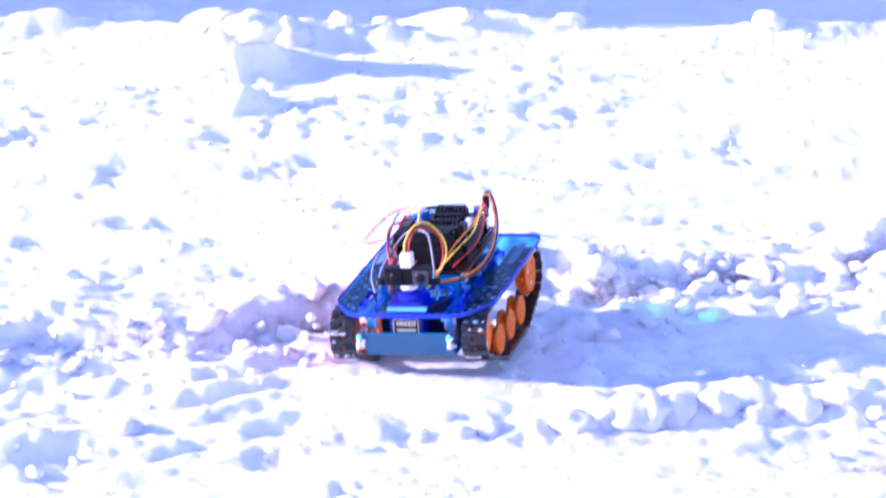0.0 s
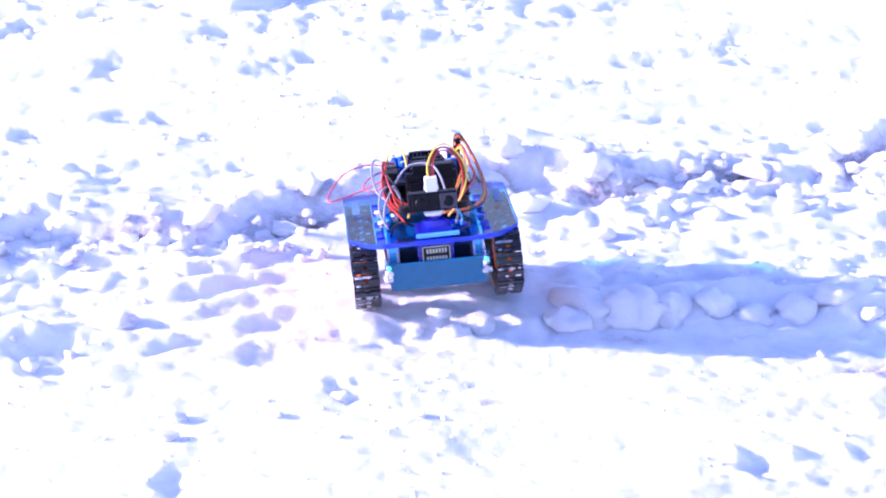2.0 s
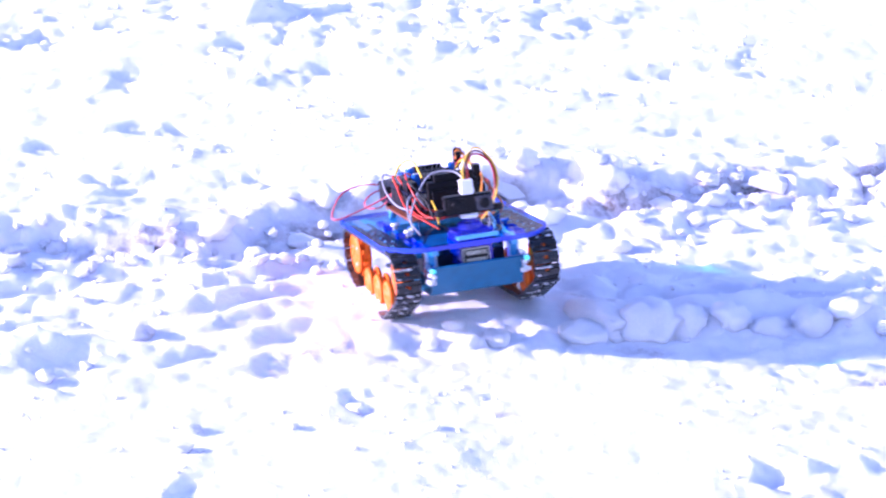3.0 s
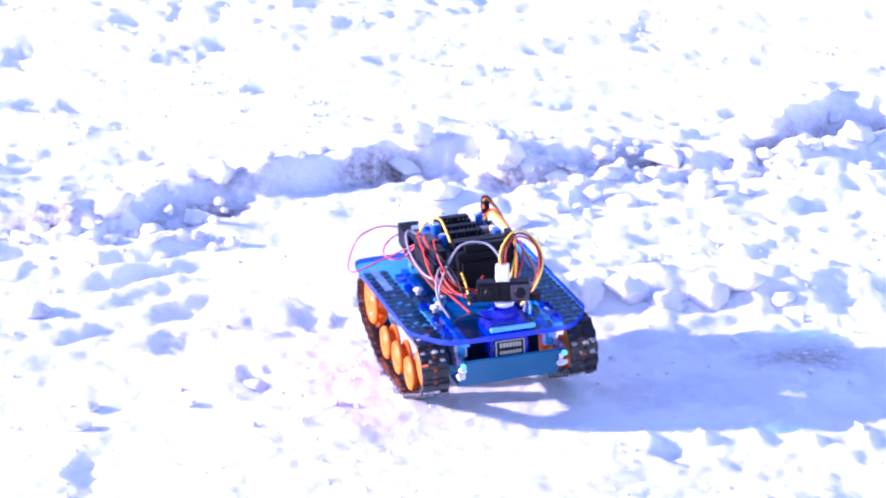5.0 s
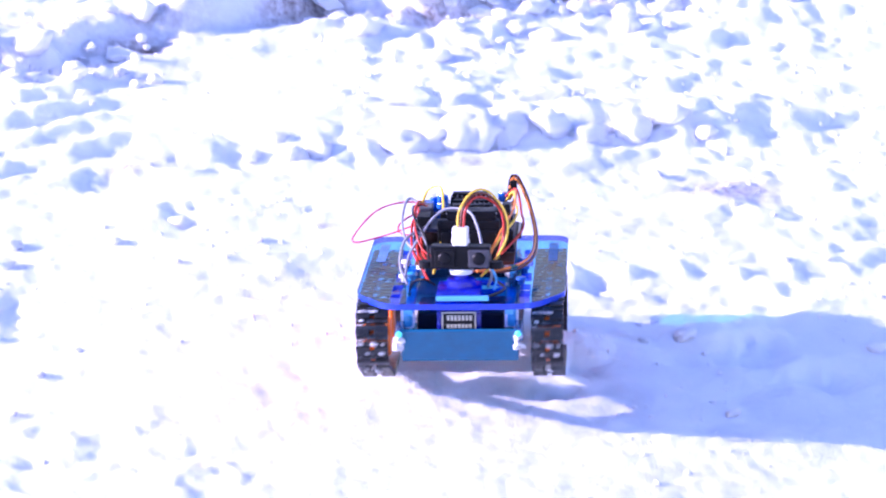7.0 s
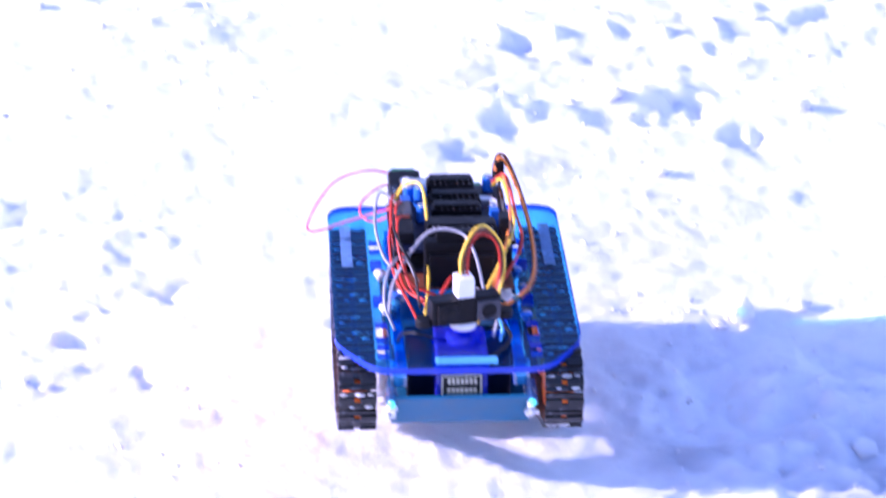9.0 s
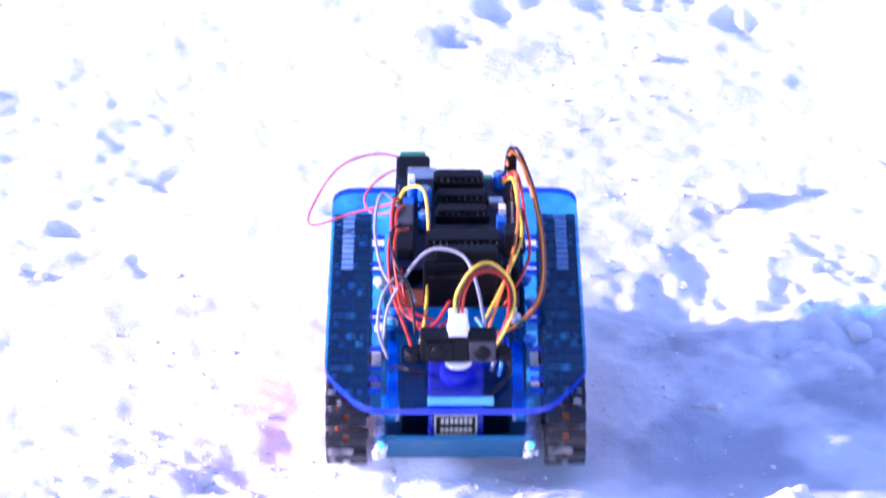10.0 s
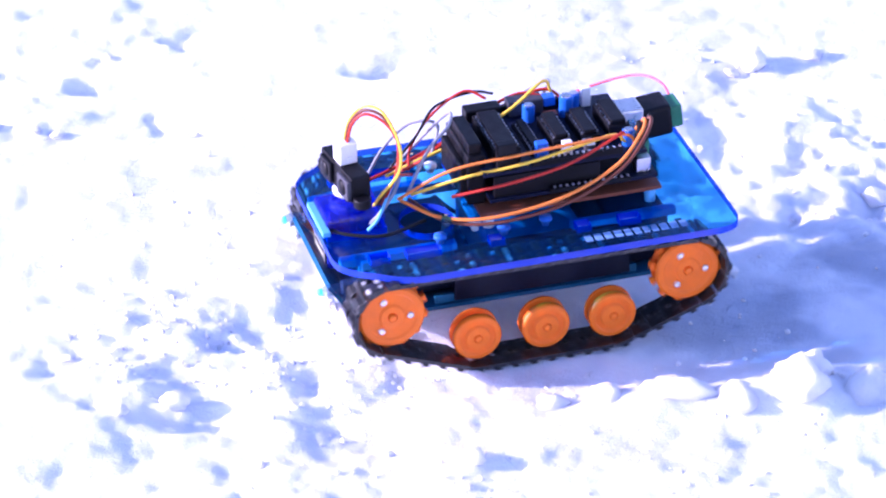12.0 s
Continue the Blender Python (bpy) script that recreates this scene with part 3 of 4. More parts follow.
# pivoting distance sensor on its servo
servo = part("servo", one_box(-11, 11, 55, 79.2, -16, 6, 1.2), SERVO, robot, "translucent violet hobby servo")
part("servo_flange", one_box(-15, 11, 78.6, 82, 1.4, 3.6, 0.5), STRUT, servo, "light blue mounting flange")
part("gear_tower", lathe(bmesh.new(), [(6, 7.4), (9.4, 7.2), (10, 6.4), (10, 3.4), (13, 3.2)], "z", (-1, 68, 0), 20), SERVO, servo)
part("decal", one_box(-8.6, 8.6, 79.1, 79.8, -14.6, -4.4, 0.2), BLACK, servo, "black decal with cream border and bars")
bm = bmesh.new()
for x0, x1, z0, z1 in ((-8.4, 8.4, -5.2, -4.6), (-8.4, 8.4, -14.4, -13.8), (-8.4, -7.8, -14.4, -4.6), (7.8, 8.4, -14.4, -4.6)):
    box(bm, x0, x1, 79.7, 80.1, z0, z1, 0)
for k in range(7):
    box(bm, -6.4 + k * 1.85, -5.2 + k * 1.85, 79.7, 80.1, -8.8, -6.2, 0)
    box(bm, -6.4 + k * 1.85, -5.0 + k * 1.85, 79.7, 80.1, -12.8, -10.8, 0)
tagged(part("print", bm, CREAM, servo, "cream bars of printing"), kind="stuff")

sensor = new("distance_sensor")
sensor.parent = robot
tagged(sensor, "black infrared distance sensor bar with white plug")
sensor.matrix_basis = pose(-1 * MM, 68 * MM, 14 * MM)
part("horn", lathe(bmesh.new(), [(-1.5, 5.5), (0.5, 6), (1.2, 5.2)], "z", (0, 0, 0), 18), WHITE, sensor, "white servo horn", True)
bm = one_box(-15, 15, -4, 4.5, 1.5, 13, 1.0)
for s in (-1, 1):
    lathe(bm, [(1.5, 3.6), (4.5, 3.6), (5.0, 3.2)], "z", (s * 17.6, 1, 0), 16)
part("housing", bm, BLACK, sensor)
for x, r in ((-9.5, 4.0), (7.5, 4.0)):
    part("lens_tube", one_box(x - 5.2, x + 5.2, 4, 6.2, 2.6, 11.6, 0.8), GREY if x < 0 else BLACK, sensor, "square lens housing")
    part("lens", lathe(bmesh.new(), [(6.0, 3.4), (6.5, 3.2), (6.9, 2.2), (7.1, 0.8)], "y", (x, 0, 7.2), 18), BLACK, sensor, "round infrared lens", True)
plug = part("plug", one_box(-3.8, 3.8, -3.5, 4.0, 13, 22, 0.8), WHITE, sensor, "white three-pin plug")
bm = one_box(-4.4, 4.4, -1.2, 1.2, 14, 16.5, 0.3)
part("latch", bm, WHITE, plug)
for k, mt in enumerate((W_RED, W_BRN, W_YEL)):
    o = (k - 1) * 1.5
    part("sensor_wire", tube([(o, 0, 21), (o - 1, -2, 30), (-6 + o * 0.3, -6, 37 + o), (-13, -11, 36 + o * 1.3), (-20 - o * 0.6, -14, 27), (-21 - o * 0.6, -13, 15), (-16, -9 + o, 3), (-9, -9 + o, -5)], 0.62), mt, sensor, "looping sensor lead", True)

# circuit boards
board = part("lower_board", one_box(-26, 25, -56, 20, 6.0, 7.6, 0.3), BROWN, robot, "brown carrier board on spacers")
for x in (-23, 22):
    for y in (-52, 16):
        part("spacer", lathe(bmesh.new(), [(0, 2.3), (6.0, 2.3)], "z", (x, y, 0), 12), STRUT if y < 0 else WHITE, robot, "short light blue spacer" if y < 0 else "short white spacer", True)
part("main_board", one_box(-26.5, 26.5, -54, 16, 12.0, 13.6, 0.3), BOARD, robot, "dark blue controller board")
part("motor_board", one_box(-25, 25, -50, 18, 23.0, 24.6, 0.3), BOARD, robot, "black motor driver board")


def header_strip(x, y0, y1, z0, z1, pins):
    h = part("pin_header", one_box(x - 1.4, x + 1.4, y0, y1, z0, z1, 0.3), BLACK, robot, "black pin header")
    if pins:
        bm, n = bmesh.new(), int((y1 - y0) / 2.54)
        for k in range(n):
            y = y0 + 1.2 + k * 2.54
            box(bm, x - 0.5, x + 0.5, y - 0.5, y + 0.5, z1 - 0.2, z1 + 0.7, 0)
        tagged(part("pins", bm, METAL, h, "row of bright pins"), kind="stuff")


header_strip(-24.2, -30, 14, 13.6, 22.8, False)
header_strip(24.2, -30, 14, 13.6, 22.8, False)
header_strip(-23.6, -40, -2, 24.6, 27.0, True)
header_strip(23.4, -40, -2, 24.6, 27.0, True)
header_strip(-27.6, -42, -8, 13.6, 15.4, True)
# driver chips, sockets and relay blocks across the board
for y0, y1, x0, x1, z1 in ((-47, -38, -12, 9, 32), (-34, -26, -14, 8, 30.5), (-22, -14, -14, 8, 30.5), (-10, -4, -16, 10, 28), (1, 12, -19, 12, 33)):
    c = part("chip_socket", one_box(x0, x1, y0, y1, 24.4, z1 - 2, 0.5), BLACK, robot, "black chip socket")
    part("chip", one_box(x0 + 1, x1 - 1, y0 + 1.4, y1 - 1.4, z1 - 2, z1, 0.5), BLACK, c, "black integrated circuit")
    bm, n = bmesh.new(), int((x1 - x0 - 3) / 2.54)
    for k in range(n):
        for yy in (y0 + 0.8, y1 - 0.8):
            box(bm, x0 + 1.8 + k * 2.54, x0 + 2.5 + k * 2.54, yy - 0.3, yy + 0.3, z1 - 2.2, z1 - 1.0, 0)
    tagged(part("pins", bm, METAL, c, "row of bright chip pins"), kind="stuff")
block = part("connector_block", one_box(-19, 13, 15.5, 23, 8, 30, 1.2), BLACK, robot, "black connector block at the front of the boards")
part("connector_cap", one_box(-17, 8, 16.5, 22, 29.5, 34.5, 0.8), BLACK, block)
part("connector_cap", one_box(-17, 11, 22.5, 25.5, 12, 25, 0.8), BLACK, block)
part("relay", one_box(17, 24, -2, 13, 24.4, 30, 0.8), BLACK, robot, "black relay block")
part("relay", one_box(17, 24, -20, -5, 24.4, 31, 0.8), GREY, robot, "grey relay block")
part("usb_socket", one_box(8, 20, -60, -44, 13.6, 24, 0.8), METAL, robot, "bright metal socket")
jack = part("power_plug", one_box(10.5, 25, -73, -51, 7, 20.5, 1.6, Matrix.Translation((0.018, -0.055, 0.02)) @ Matrix.Rotation(radians(-6), 4, "X") @ Matrix.Translation((-0.018, 0.055, -0.02))), BLACK, robot, "black power plug with screw terminal")
bm = one_box(12.5, 23.5, -78, -72.5, 8.5, 18.5, 0.8, Matrix.Translation((0.018, -0.055, 0.02)) @ Matrix.Rotation(radians(-6), 4, "X") @ Matrix.Translation((-0.018, 0.055, -0.02)))
part("terminal", bm, GREEN, jack, "green screw terminal")
for x, y, r, h in ((12.5, -28, 2.9, 9), (12.5, -12, 2.6, 7.5), (-18.5, -44, 2.5, 7), (17.5, -33, 2.3, 7)):
    c = part("capacitor", lathe(bmesh.new(), [(24.4, r), (24.4 + h - 0.6, r), (24.4 + h, r - 0.6)], "z", (x, y, 0), 18), CAPBLUE, robot, "blue electrolytic capacitor", False)
    part("capacitor_top", lathe(bmesh.new(), [(24.4 + h - 0.1, r - 0.7), (24.4 + h + 0.25, r - 0.8)], "z", (x, y, 0), 18), METAL, c)
for name, mt, a, label in (("crystal", METAL, (-20, -14, -30, -26, 24.4, 28), "bright metal crystal can"), ("resistor_pack", W_BRN, (10, 14, -24, -18, 24.4, 27), "brown resistor pack"),
                           ("test_jumper", WHITE, (-21, -18, -20, -16, 24.4, 31), "white jumper cap"), ("test_jumper", CAPBLUE, (-21, -17, -10, -5, 24.4, 32), "blue trimmer"),
                           ("terminal", GREEN, (-16, -8, -54, -48, 13.6, 24), "green screw terminal"), ("toggle", WHITE, (16.5, 19.5, -40, -36, 24.4, 33), "pale nylon post"),
                           ("jumper_block", BLACK, (-24, -20, 4, 12, 24.4, 36), "black upright jumper block"), ("reset_button", METAL, (-24, -19, -52, -46, 13.6, 20), "small metal push button")):
    part(name, one_box(*a, 0.5), mt, robot, label)
for k, (x, y) in enumerate(((26, 26), (25, 18), (-24, 22), (-29, -6), (31, -4), (-31, 12), (30, 30), (-30, 38))):
    part("nylon_screw", lathe(bmesh.new(), [(0, 1.6), (2.2, 1.6), (2.3, 2.8), (3.6, 2.6)], "z", (x, y, 0), 12), CAPBLUE if k % 2 else WHITE, robot, "small screw head on the deck", True)

# wires
WIRES = [
    (W_PINK, 0.55, [(16, -76, 17), (34, -77, 20), (50, -70, 17), (61, -52, 8), (60, -44, 5), (44, -48, 8), (28, -46, 14), (18, -40, 20)]),
    (W_PINK, 0.55, [(20, -74, 16), (30, -68, 15), (37, -60, 12), (38, -54, 9), (34, -48, 8), (28, -46, 10), (20, -38, 20)]),
    (W_RED, 0.7, [(21, -30, 27), (25, -22, 31), (26, -6, 25), (24, 14, 16), (21, 30, 11), (10, 42, 12), (2, 36, 20)]),
    (W_RED, 0.7, [(20, -22, 30), (24, -10, 31), (22, 10, 23), (20, 26, 13), (12, 44, 10), (2, 40, 14)]),
    (W_RED, 0.7, [(23, -14, 27), (27, 0, 24), (26, 18, 14), (20, 40, 9), (16, 56, 6)]),
    (W_YEL, 0.7, [(24, -26, 27), (20, -22, 37), (13, -16, 40), (11, -4, 32), (11, 14, 22), (12, 36, 14), (14, 48, 8)]),
    (W_GRY, 0.7, [(20, -18, 27), (30, -26, 32), (33, -12, 24), (30, 6, 16), (24, 20, 14)]),
    (W_GRY, 0.7, [(29, 40, 4), (26, 30, 16), (12, 22, 34), (-2, 26, 36), (-8, 36, 30), (-12, 46, 14)]),
    (W_GRY, 0.7, [(27, 52, 3), (31, 44, 12), (29, 34, 22), (22, 24, 24), (16, 28, 14)]),
    (W_ORA, 0.65, [(-12, 50, 12), (-20, 30, 26), (-25, 4, 31), (-26, -20, 33), (-25, -40, 33), (-22, -46, 27)]),
    (W_YEL, 0.65, [(-10, 44, 12), (-20, 24, 22), (-27, 2, 28), (-26, -18, 31), (-24, -36, 33), (-20, -42, 27)]),
    (W_ORA, 0.75, [(-8, 48, 9), (-24, 36, 8), (-34, 18, 10), (-36, -10, 15), (-33, -34, 24), (-28, -46, 34), (-24, -49, 38), (-22, -46, 33)]),
    (W_BRN, 0.75, [(-6, 44, 8), (-24, 34, 6), (-35, 16, 8), (-37, -12, 13), (-34, -36, 23), (-29, -48, 34), (-25, -51, 39), (-22, -47, 33)]),
    (W_RED, 0.65, [(-20, 30, 14), (-30, 8, 22), (-29, -16, 26), (-26, -38, 34), (-20, -40, 30)]),
    (W_BLK, 0.7, [(-24, -48, 25), (-25, -50, 33), (-24, -51, 39), (-22, -50, 36), (-21, -46, 27)]),
    (W_BLK, 0.6, [(22, 0, 34), (26, 8, 34), (24, 24, 31), (18, 34, 22), (16, 46, 10)]),
    (W_RED, 0.6, [(19, 4, 34), (24, 12, 36), (24, 26, 27), (19, 36, 17), (8, 40, 13)]),
    (W_BLK, 0.6, [(26, 54, -2), (24, 62, 6), (18, 70, 10), (12, 66, 6)]),
    (W_GRY, 0.8, [(-8, 48, 20), (-13, 52, 16), (-16, 58, 10), (-14, 62, 4)]),
    (STRUT, 0.7, [(-9, 50, 20), (-14, 55, 15), (-18, 60, 8), (-17, 64, 3)]),
    (W_BLK, 0.8, [(-16, 40, 3), (-22, 58, 2.5), (-16, 72, 2), (-10, 78, 2)]),
    (W_RED, 0.8, [(-30, -20, -8), (-20, -34, -18), (-28, -46, -12)]),
    (W_BRN, 0.9, [(30, -26, -9), (29, -18, -24), (29, 10, -25), (30, 24, -14)]),
]
for mt, r, pts in WIRES:
    part("wire", tube(pts, r), mt, robot, "pale blue wire" if mt is STRUT else mt.name.replace("_", " "), True)
part("crimp_plug", one_box(-26, -22, -50, -46, 29, 37, 0.6), BLACK, robot, "black two-pin crimp plug")
part("crimp_plug", one_box(17, 21.5, -25, -20, 27, 31, 0.4), CAPBLUE, robot, "blue crimp plug")

# front lamps, brackets and printing
for s in (-1, 1):
    lamp = part("front_lamp", lathe(bmesh.new(), [(78, 2.4), (85, 2.4), (86.6, 1.8), (87.3, 0.6)], "y", (s * 29.5, 0, -14), 14), CLEAR, robot, "clear round front lamp", True)
    part("lamp_die", lathe(bmesh.new(), [(86.6, 1.5), (88.0, 1.5), (88.6, 0.9)], "y", (s * 29.5, 0, -14), 12), GLOW, lamp, "small glowing green-cyan lamp die", True)
    part("lamp_holder", one_box(s * 29.5 - 2.2, s * 29.5 + 2.2, 70, 79, -20, -11, 0.8), CLEAR, lamp, "clear plastic holder")
    bm = bmesh.new()
    r = random.Random(3 + s)
    for _ in range(10):
        q = bmesh.ops.create_icosphere(bm, subdivisions=1, radius=r.uniform(0.8, 2.0) * MM)
        bmesh.ops.translate(bm, verts=q["verts"], vec=Vector((s * 30 + r.uniform(-2, 2), r.uniform(80, 85), -19 + r.uniform(-4, 3))) * MM)
    tagged(part("snow_cake", bm, CLOD, robot, "bits of snow stuck to the front", True), kind="stuff")
    part("bracket", one_box(s * 26 - 3.5, s * 26 + 3.5, 66, 70, -15, -4, 0.6), WHITE, robot, "white plastic bracket")
# maker's marks on the deck drawn as plain bars
for s in (1, -1):
    bm = bmesh.new()
    r = random.Random(12)
    y = -60.0
    while y < -18:
        w = r.uniform(2.4, 3.4)
        box(bm, s * 45 - 2.4, s * 45 + 2.4, y, y + w, 0.02, 0.2, 0)
        y += w + 1.1
    tagged(part("deck_print", bm, PAINT, robot, "white bars of printing on the deck"), kind="stuff")

# ---- loose clods of snow ----
def clod_mesh(seed):
    bm = bmesh.new()
    bmesh.ops.create_icosphere(bm, subdivisions=3, radius=1.0)
    off = Vector((seed * 3.1, seed * 1.7, 0))
    for v in bm.verts:
        n1 = noise.noise(v.co * 1.3 + off)
        n2 = noise.noise(v.co * 3.7 + off)
        v.co *= 1 + 0.42 * n1 + 0.24 * n2 + 0.10 * noise.noise(v.co * 8 + off)
        v.co.z *= 0.72
    me = bpy.data.meshes.new("snow_clod")
    for f in bm.faces:
        f.smooth = True
    bm.to_mesh(me)
    bm.free()
    me.materials.append(CLOD)
    return me


def slab_mesh(seed):
    """A broken piece of crust with flat, angular faces."""
    bm, r = bmesh.new(), random.Random(100 + seed)
    vs = []
    for _ in range(16):
        d = Vector((r.gauss(0, 1), r.gauss(0, 1), r.gauss(0, 1))).normalized() * r.uniform(0.75, 1.15)
        vs.append(bm.verts.new((d.x * 1.1, d.y * 0.9, d.z * 0.7)))
    bmesh.ops.convex_hull(bm, input=vs)
    bmesh.ops.delete(bm, geom=[v for v in bm.verts if not v.link_faces], context="VERTS")
    bmesh.ops.bevel(bm, geom=list(bm.edges), offset=0.06, segments=1, affect="EDGES")
    me = bpy.data.meshes.new("snow_clod")
    bmesh.ops.recalc_face_normals(bm, faces=bm.faces)
    bm.to_mesh(me)
    bm.free()
    me.materials.append(CLOD)
    return me


CLODS = [clod_mesh(k) for k in range(5)] + [slab_mesh(k) for k in range(4)]
rc = random.Random(21)


def one_height(x, y):
    return float(height(np.array([x]), np.array([y]))[0])


def put_clod(x, y, r, sink=0.3, rounded_only=False):
    ob = new("snow_clod", CLODS[rc.randrange(5) if rounded_only else rc.randrange(9)])
    ob.matrix_basis = pose(x, y, one_height(x, y) + r * (0.55 - sink), rc.uniform(-20, 20), rc.uniform(-20, 20), rc.uniform(0, 360)) @ Matrix.Diagonal((r * rc.uniform(0.8, 1.4), r * rc.uniform(0.8, 1.2), r * rc.uniform(0.8, 1.1), 1))
    return tagged(ob, "crusty lump of loose white snow", "snow clod", "clods of snow")


n = 0
while n < 200:
    x = rc.uniform(-0.36, 0.38)
    y = float(bank_y(np.array(x))) + rc.gauss(-0.025, 0.03)
    if float(near_way(np.array([x]), np.array([y]))[0]) > 0.072:
        put_clod(x, y, min(0.012, 0.0028 + rc.expovariate(330)))
        n += 1
n = 0
while n < 110:
    y = rc.uniform(1.05, 2.0)
    x = rc.uniform(-0.30, 0.34)
    if float(near_way(np.array([x]), np.array([y]))[0]) > 0.09:
        put_clod(x, y, min(0.008, 0.0015 + rc.expovariate(600)))
        n += 1
for x, y, r in ((0.095, 1.985, 0.020), (0.120, 1.980, 0.022), (0.145, 1.985, 0.018), (0.172, 1.99, 0.015), (0.197, 1.985, 0.013), (0.222, 1.99, 0.014), (0.080, 1.965, 0.012), (0.175, 1.112, 0.012), (0.148, 1.114, 0.009), (0.198, 1.108, 0.010), (0.222, 1.114, 0.014), (0.246, 1.110, 0.012), (0.125, 1.112, 0.007), (0.012, 1.945, 0.008), (-0.015, 1.952, 0.007), (0.028, 1.955, 0.009), (0.0, 1.97, 0.007), (0.245, 2.0, 0.011), (0.27, 1.985, 0.009), (-0.165, 2.79, 0.016), (-0.205, 2.885, 0.019), (-0.165, 2.875, 0.021), (-0.225, 2.93, 0.016), (-0.13, 2.95, 0.016), (-0.09, 2.98, 0.014), (-0.05, 3.0, 0.012), (0.02, 3.01, 0.012), (0.12, 3.02, 0.014), (0.30, 3.0, 0.014)):
    put_clod(x, y, r, 0.9 if y < 1.3 else 0.62, True)

# crumbs, too many to count
verts, faces = [], []
ico = bmesh.new()
bmesh.ops.create_icosphere(ico, subdivisions=1, radius=1.0)
iv = np.array([v.co[:] for v in ico.verts])
fi = [[v.index for v in f.verts] for f in ico.faces]
ico.free()
cr = np.random.default_rng(5)
cx = cr.uniform(-0.40, 0.42, 3800)
cy = 1.02 + 2.0 * cr.random(3800) ** 1.4
cx[:350] = cr.normal(0.02, 0.05, 350)
cy[:350] = cr.normal(1.16, 0.03, 350)
keepers = ((near_way(cx, cy) > 0.04) | (cy < 1.24)) & (fbm(cx, cy, 0.12, 14, 3) > 0.5)
cx, cy = cx[keepers], cy[keepers]
cz = height(cx, cy)
for k in range(len(cx)):
    r = 0.0006 + 0.0011 * cr.random() ** 2 + 0.001 * (cy[k] - 1)
    b0 = len(verts)
    verts += [tuple(p) for p in iv * r * cr.uniform(0.6, 1.25, (len(iv), 1)) + np.array([cx[k], cy[k], cz[k] - r * 0.15])]
    faces += [[b0 + j for j in f] for f in fi]
me = bpy.data.meshes.new("snow_crumbs")
me.from_pydata(verts, [], faces)
me.materials.append(CLOD)
tagged(new("snow_crumbs", me), "scattered small crumbs of snow on the field", "snow crumbs", kind="stuff")

# the building beside the field, whose shade lies over the far snow
bm = bmesh.new()
box(bm, -3000, -2600, 3103, 16000, -200, 3800, 0)
tagged(finish("wall_west", bm, WALL), "plain plaster house wall beside the snow field", "wall", kind="structure")


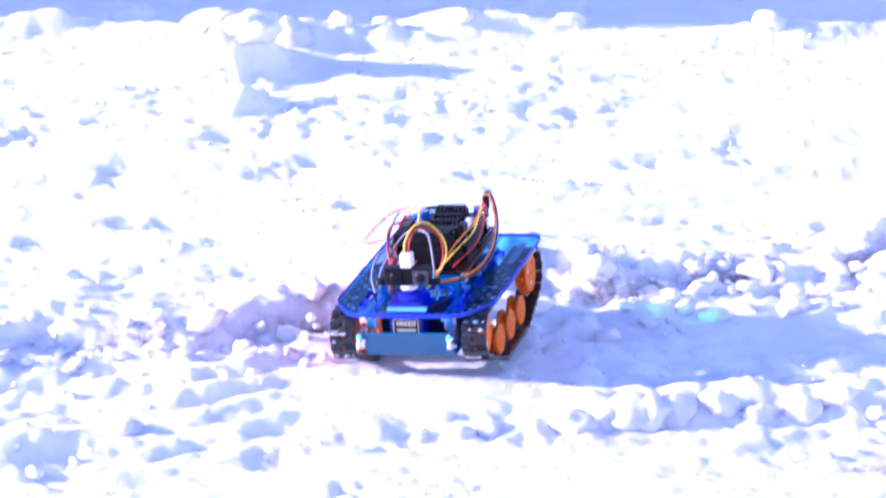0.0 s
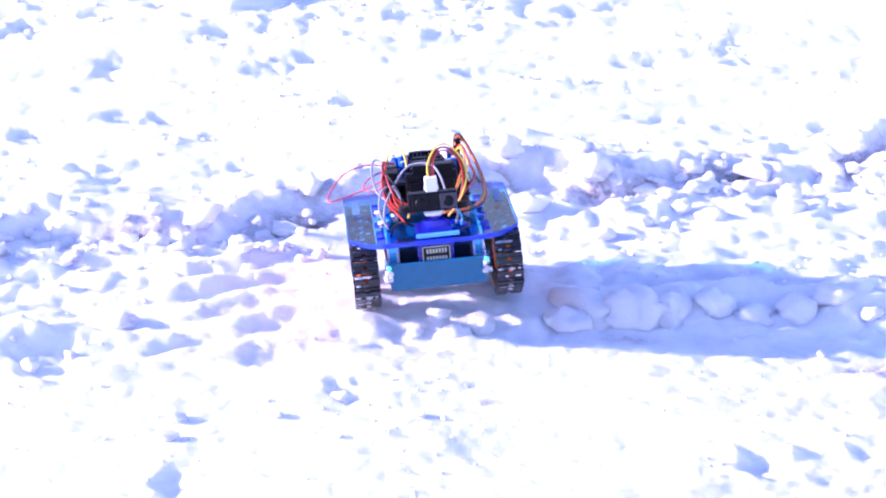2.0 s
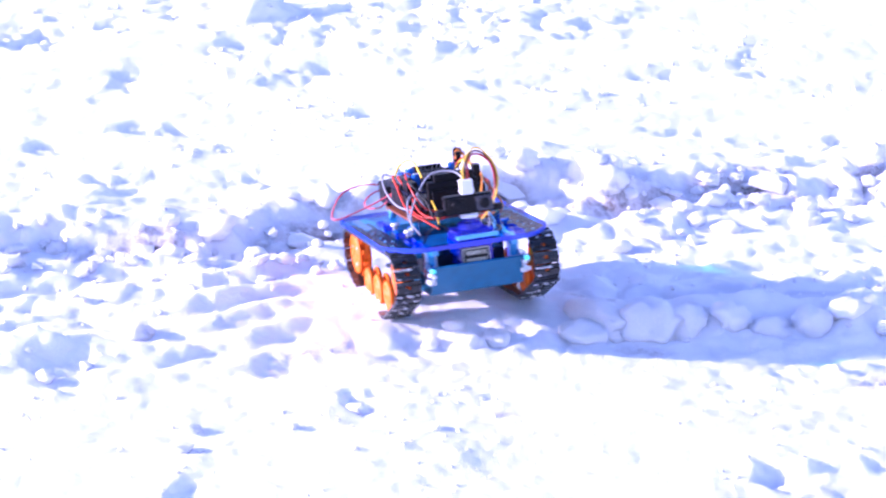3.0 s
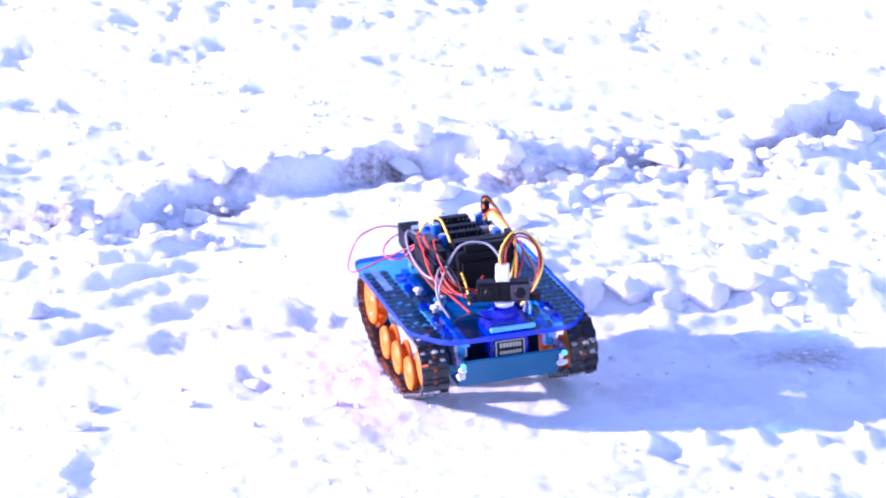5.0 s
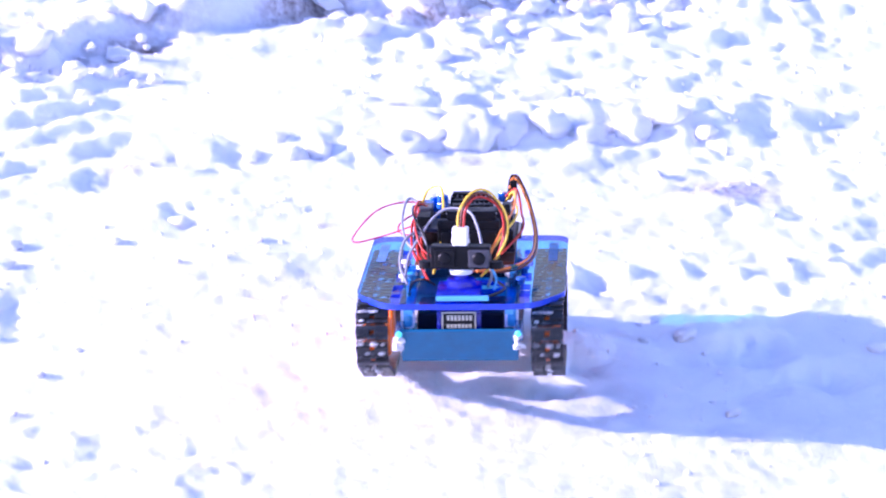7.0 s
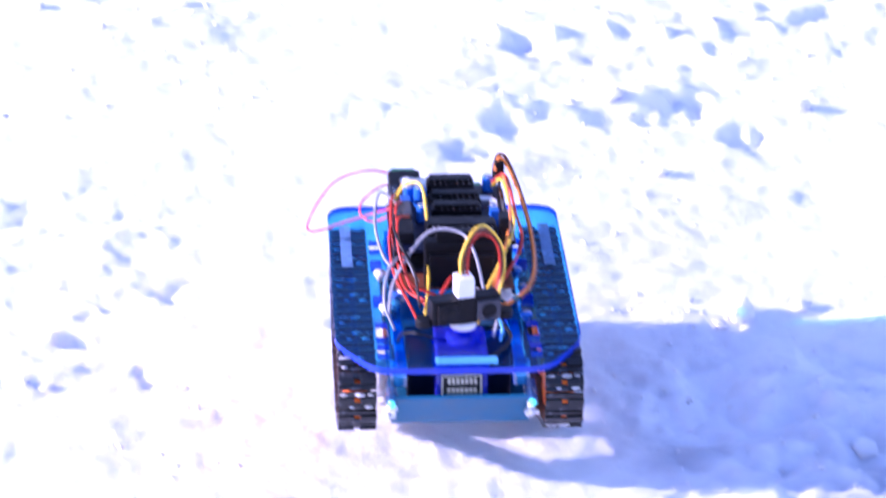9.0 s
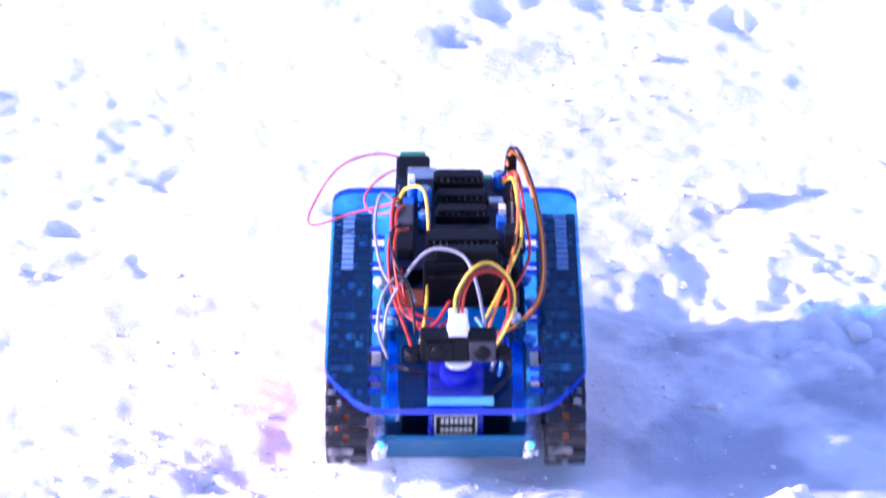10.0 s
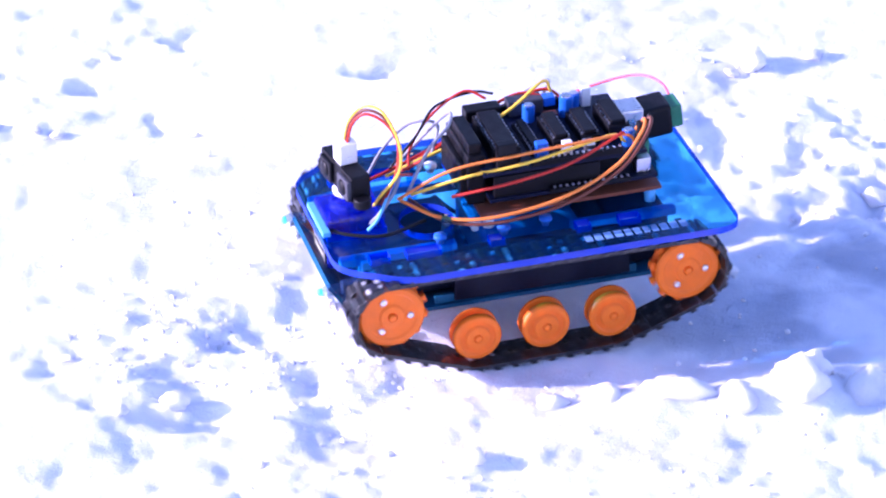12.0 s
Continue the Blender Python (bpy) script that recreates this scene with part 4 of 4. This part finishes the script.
# seconds, place of the deck's middle, heading, nose-up pitch, roll
DRIVE = [
    (0.0, -0.0040, 2.1171, 0.0540, 165.1, -1.9, 3.8),
    (0.5, -0.0057, 2.1200, 0.0526, 167.6, -2.0, 1.0),
    (0.6, -0.0057, 2.1190, 0.0526, 168.0, -2.0, 1.0),
    (0.75, -0.0054, 2.1100, 0.0530, 179.5, 0.0, 0.8),
    (1.0, -0.0050, 2.0962, 0.0546, 180.5, 3.6, 0.8),
    (1.5, -0.0021, 2.0270, 0.0563, 180.1, 8.1, 4.9),
    (2.0, -0.0067, 2.0130, 0.0576, 182.9, 7.0, 5.1),
    (2.5, -0.0067, 2.0137, 0.0588, 182.6, 6.3, 5.9),
    (2.85, -0.0067, 2.0150, 0.0585, 183.2, 6.6, 5.8),
    (3.0, -0.0068, 2.0278, 0.0541, 193.7, 10.2, 4.1),
    (3.2, 0.0030, 2.0050, 0.0530, 213.0, 10.5, 0.0),
    (3.5, 0.0100, 2.0140, 0.0520, 217.8, 10.8, 0.0),
    (3.7, 0.0098, 2.0237, 0.0521, 218.0, 11.4, 0.7),
    (5.3, 0.0776, 1.8435, 0.0531, 191.0, 0.3, 2.0),
    (5.5, 0.0782, 1.8458, 0.0513, 191.1, 2.2, 1.2),
    (6.0, 0.0815, 1.8386, 0.0499, 191.5, 2.9, 3.2),
    (6.1, 0.0830, 1.8350, 0.0499, 191.0, 2.6, 3.1),
    (6.5, 0.1003, 1.7541, 0.0504, 182.5, -1.3, 2.2),
    (7.0, 0.0971, 1.6247, 0.0574, 174.2, 9.6, 1.8),
    (7.2, 0.0968, 1.5852, 0.0542, 169.5, 1.2, -2.3),
    (8.8, 0.1068, 1.3790, 0.0555, 180.7, -1.9, 0.7),
    (9.0, 0.1055, 1.3283, 0.0581, 178.9, 0.6, -0.4),
    (9.5, 0.1051, 1.3225, 0.0532, 178.2, -4.5, 0.7),
    (9.65, 0.1050, 1.3200, 0.0532, 178.1, -4.5, 0.7),
    (10.0, 0.1017, 1.2268, 0.0512, 175.5, -5.4, 0.1),
    (10.5, 0.1006, 1.1925, 0.0528, 170.9, -2.6, -1.8),
    (10.75, 0.1012, 1.1930, 0.0526, 167.5, -2.6, -2.2),
    (10.9, 0.1035, 1.1950, 0.0522, 155.0, -2.8, -3.5),
    (11.0, 0.1074, 1.1983, 0.0515, 134.2, -3.1, -5.6),
    (11.1, 0.1068, 1.1982, 0.0510, 131.6, -2.7, -3.5),
    (11.5, 0.1065, 1.1981, 0.0506, 131.2, -2.4, -2.0),
    (11.88, 0.1070, 1.1980, 0.0506, 130.8, -2.4, -1.9),
    (11.96, 0.1142, 1.1956, 0.0504, 103.8, -1.5, -0.6),
    (12.0, 0.1148, 1.1954, 0.0504, 102.2, -1.4, -0.5),
]

# sensor's turn on its servo
SENSOR_TURN = [(0.0, 0), (1.0, 0), (2.5, 0), (3.0, -4), (3.2, -34), (3.7, -38), (5.3, -16), (5.5, -24), (6.0, 0), (7.2, -4), (8.8, 0), (9.0, 14), (9.5, 0), (10.0, 0), (10.5, -26), (11.0, 12), (11.5, -40), (12.0, 9)]


def robot_pose(x, y, z, yaw, pitch, roll):
    return Matrix.Translation((x, y, z)) @ Matrix.Rotation(radians(yaw), 4, "Z") @ Matrix.Rotation(radians(pitch), 4, "X") @ Matrix.Rotation(radians(roll), 4, "Y")


def track_travel():
    """Millimetres that each track has run, every tenth of a second."""
    ts = np.arange(0, 12.01, 0.1)
    rows = np.array([r[:5] for r in DRIVE])
    x, y, yaw = (np.interp(ts, rows[:, 0], rows[:, k]) for k in (1, 2, 4))
    ahead = np.append(0, np.cumsum(np.diff(x) * -np.sin(np.radians(yaw[:-1])) + np.diff(y) * np.cos(np.radians(yaw[:-1])))) * 1000
    spin = np.radians(yaw - yaw[0]) * TRACK_X
    return ts, ahead + spin, ahead - spin


def motions():
    walk(robot, [(r[0], robot_pose(*r[1:])) for r in DRIVE])
    walk(sensor, [(t, pose(-1 * MM, 68 * MM, 14 * MM, 0, 0, a)) for t, a in SENSOR_TURN])
    ts, right, left = track_travel()
    for w, s, y, z, r in wheels:
        run = right if s > 0 else left
        walk(w, [(t, pose(s * TRACK_X * MM, y * MM, z * MM, -math.degrees(d / r), 0, 0)) for t, d in zip(ts, run)])
    for ob, s, at in links:
        run = right if s > 0 else left
        walk(ob, [(t, belt_pose(at - d, s)) for t, d in zip(ts[::2], run[::2])])


motions()
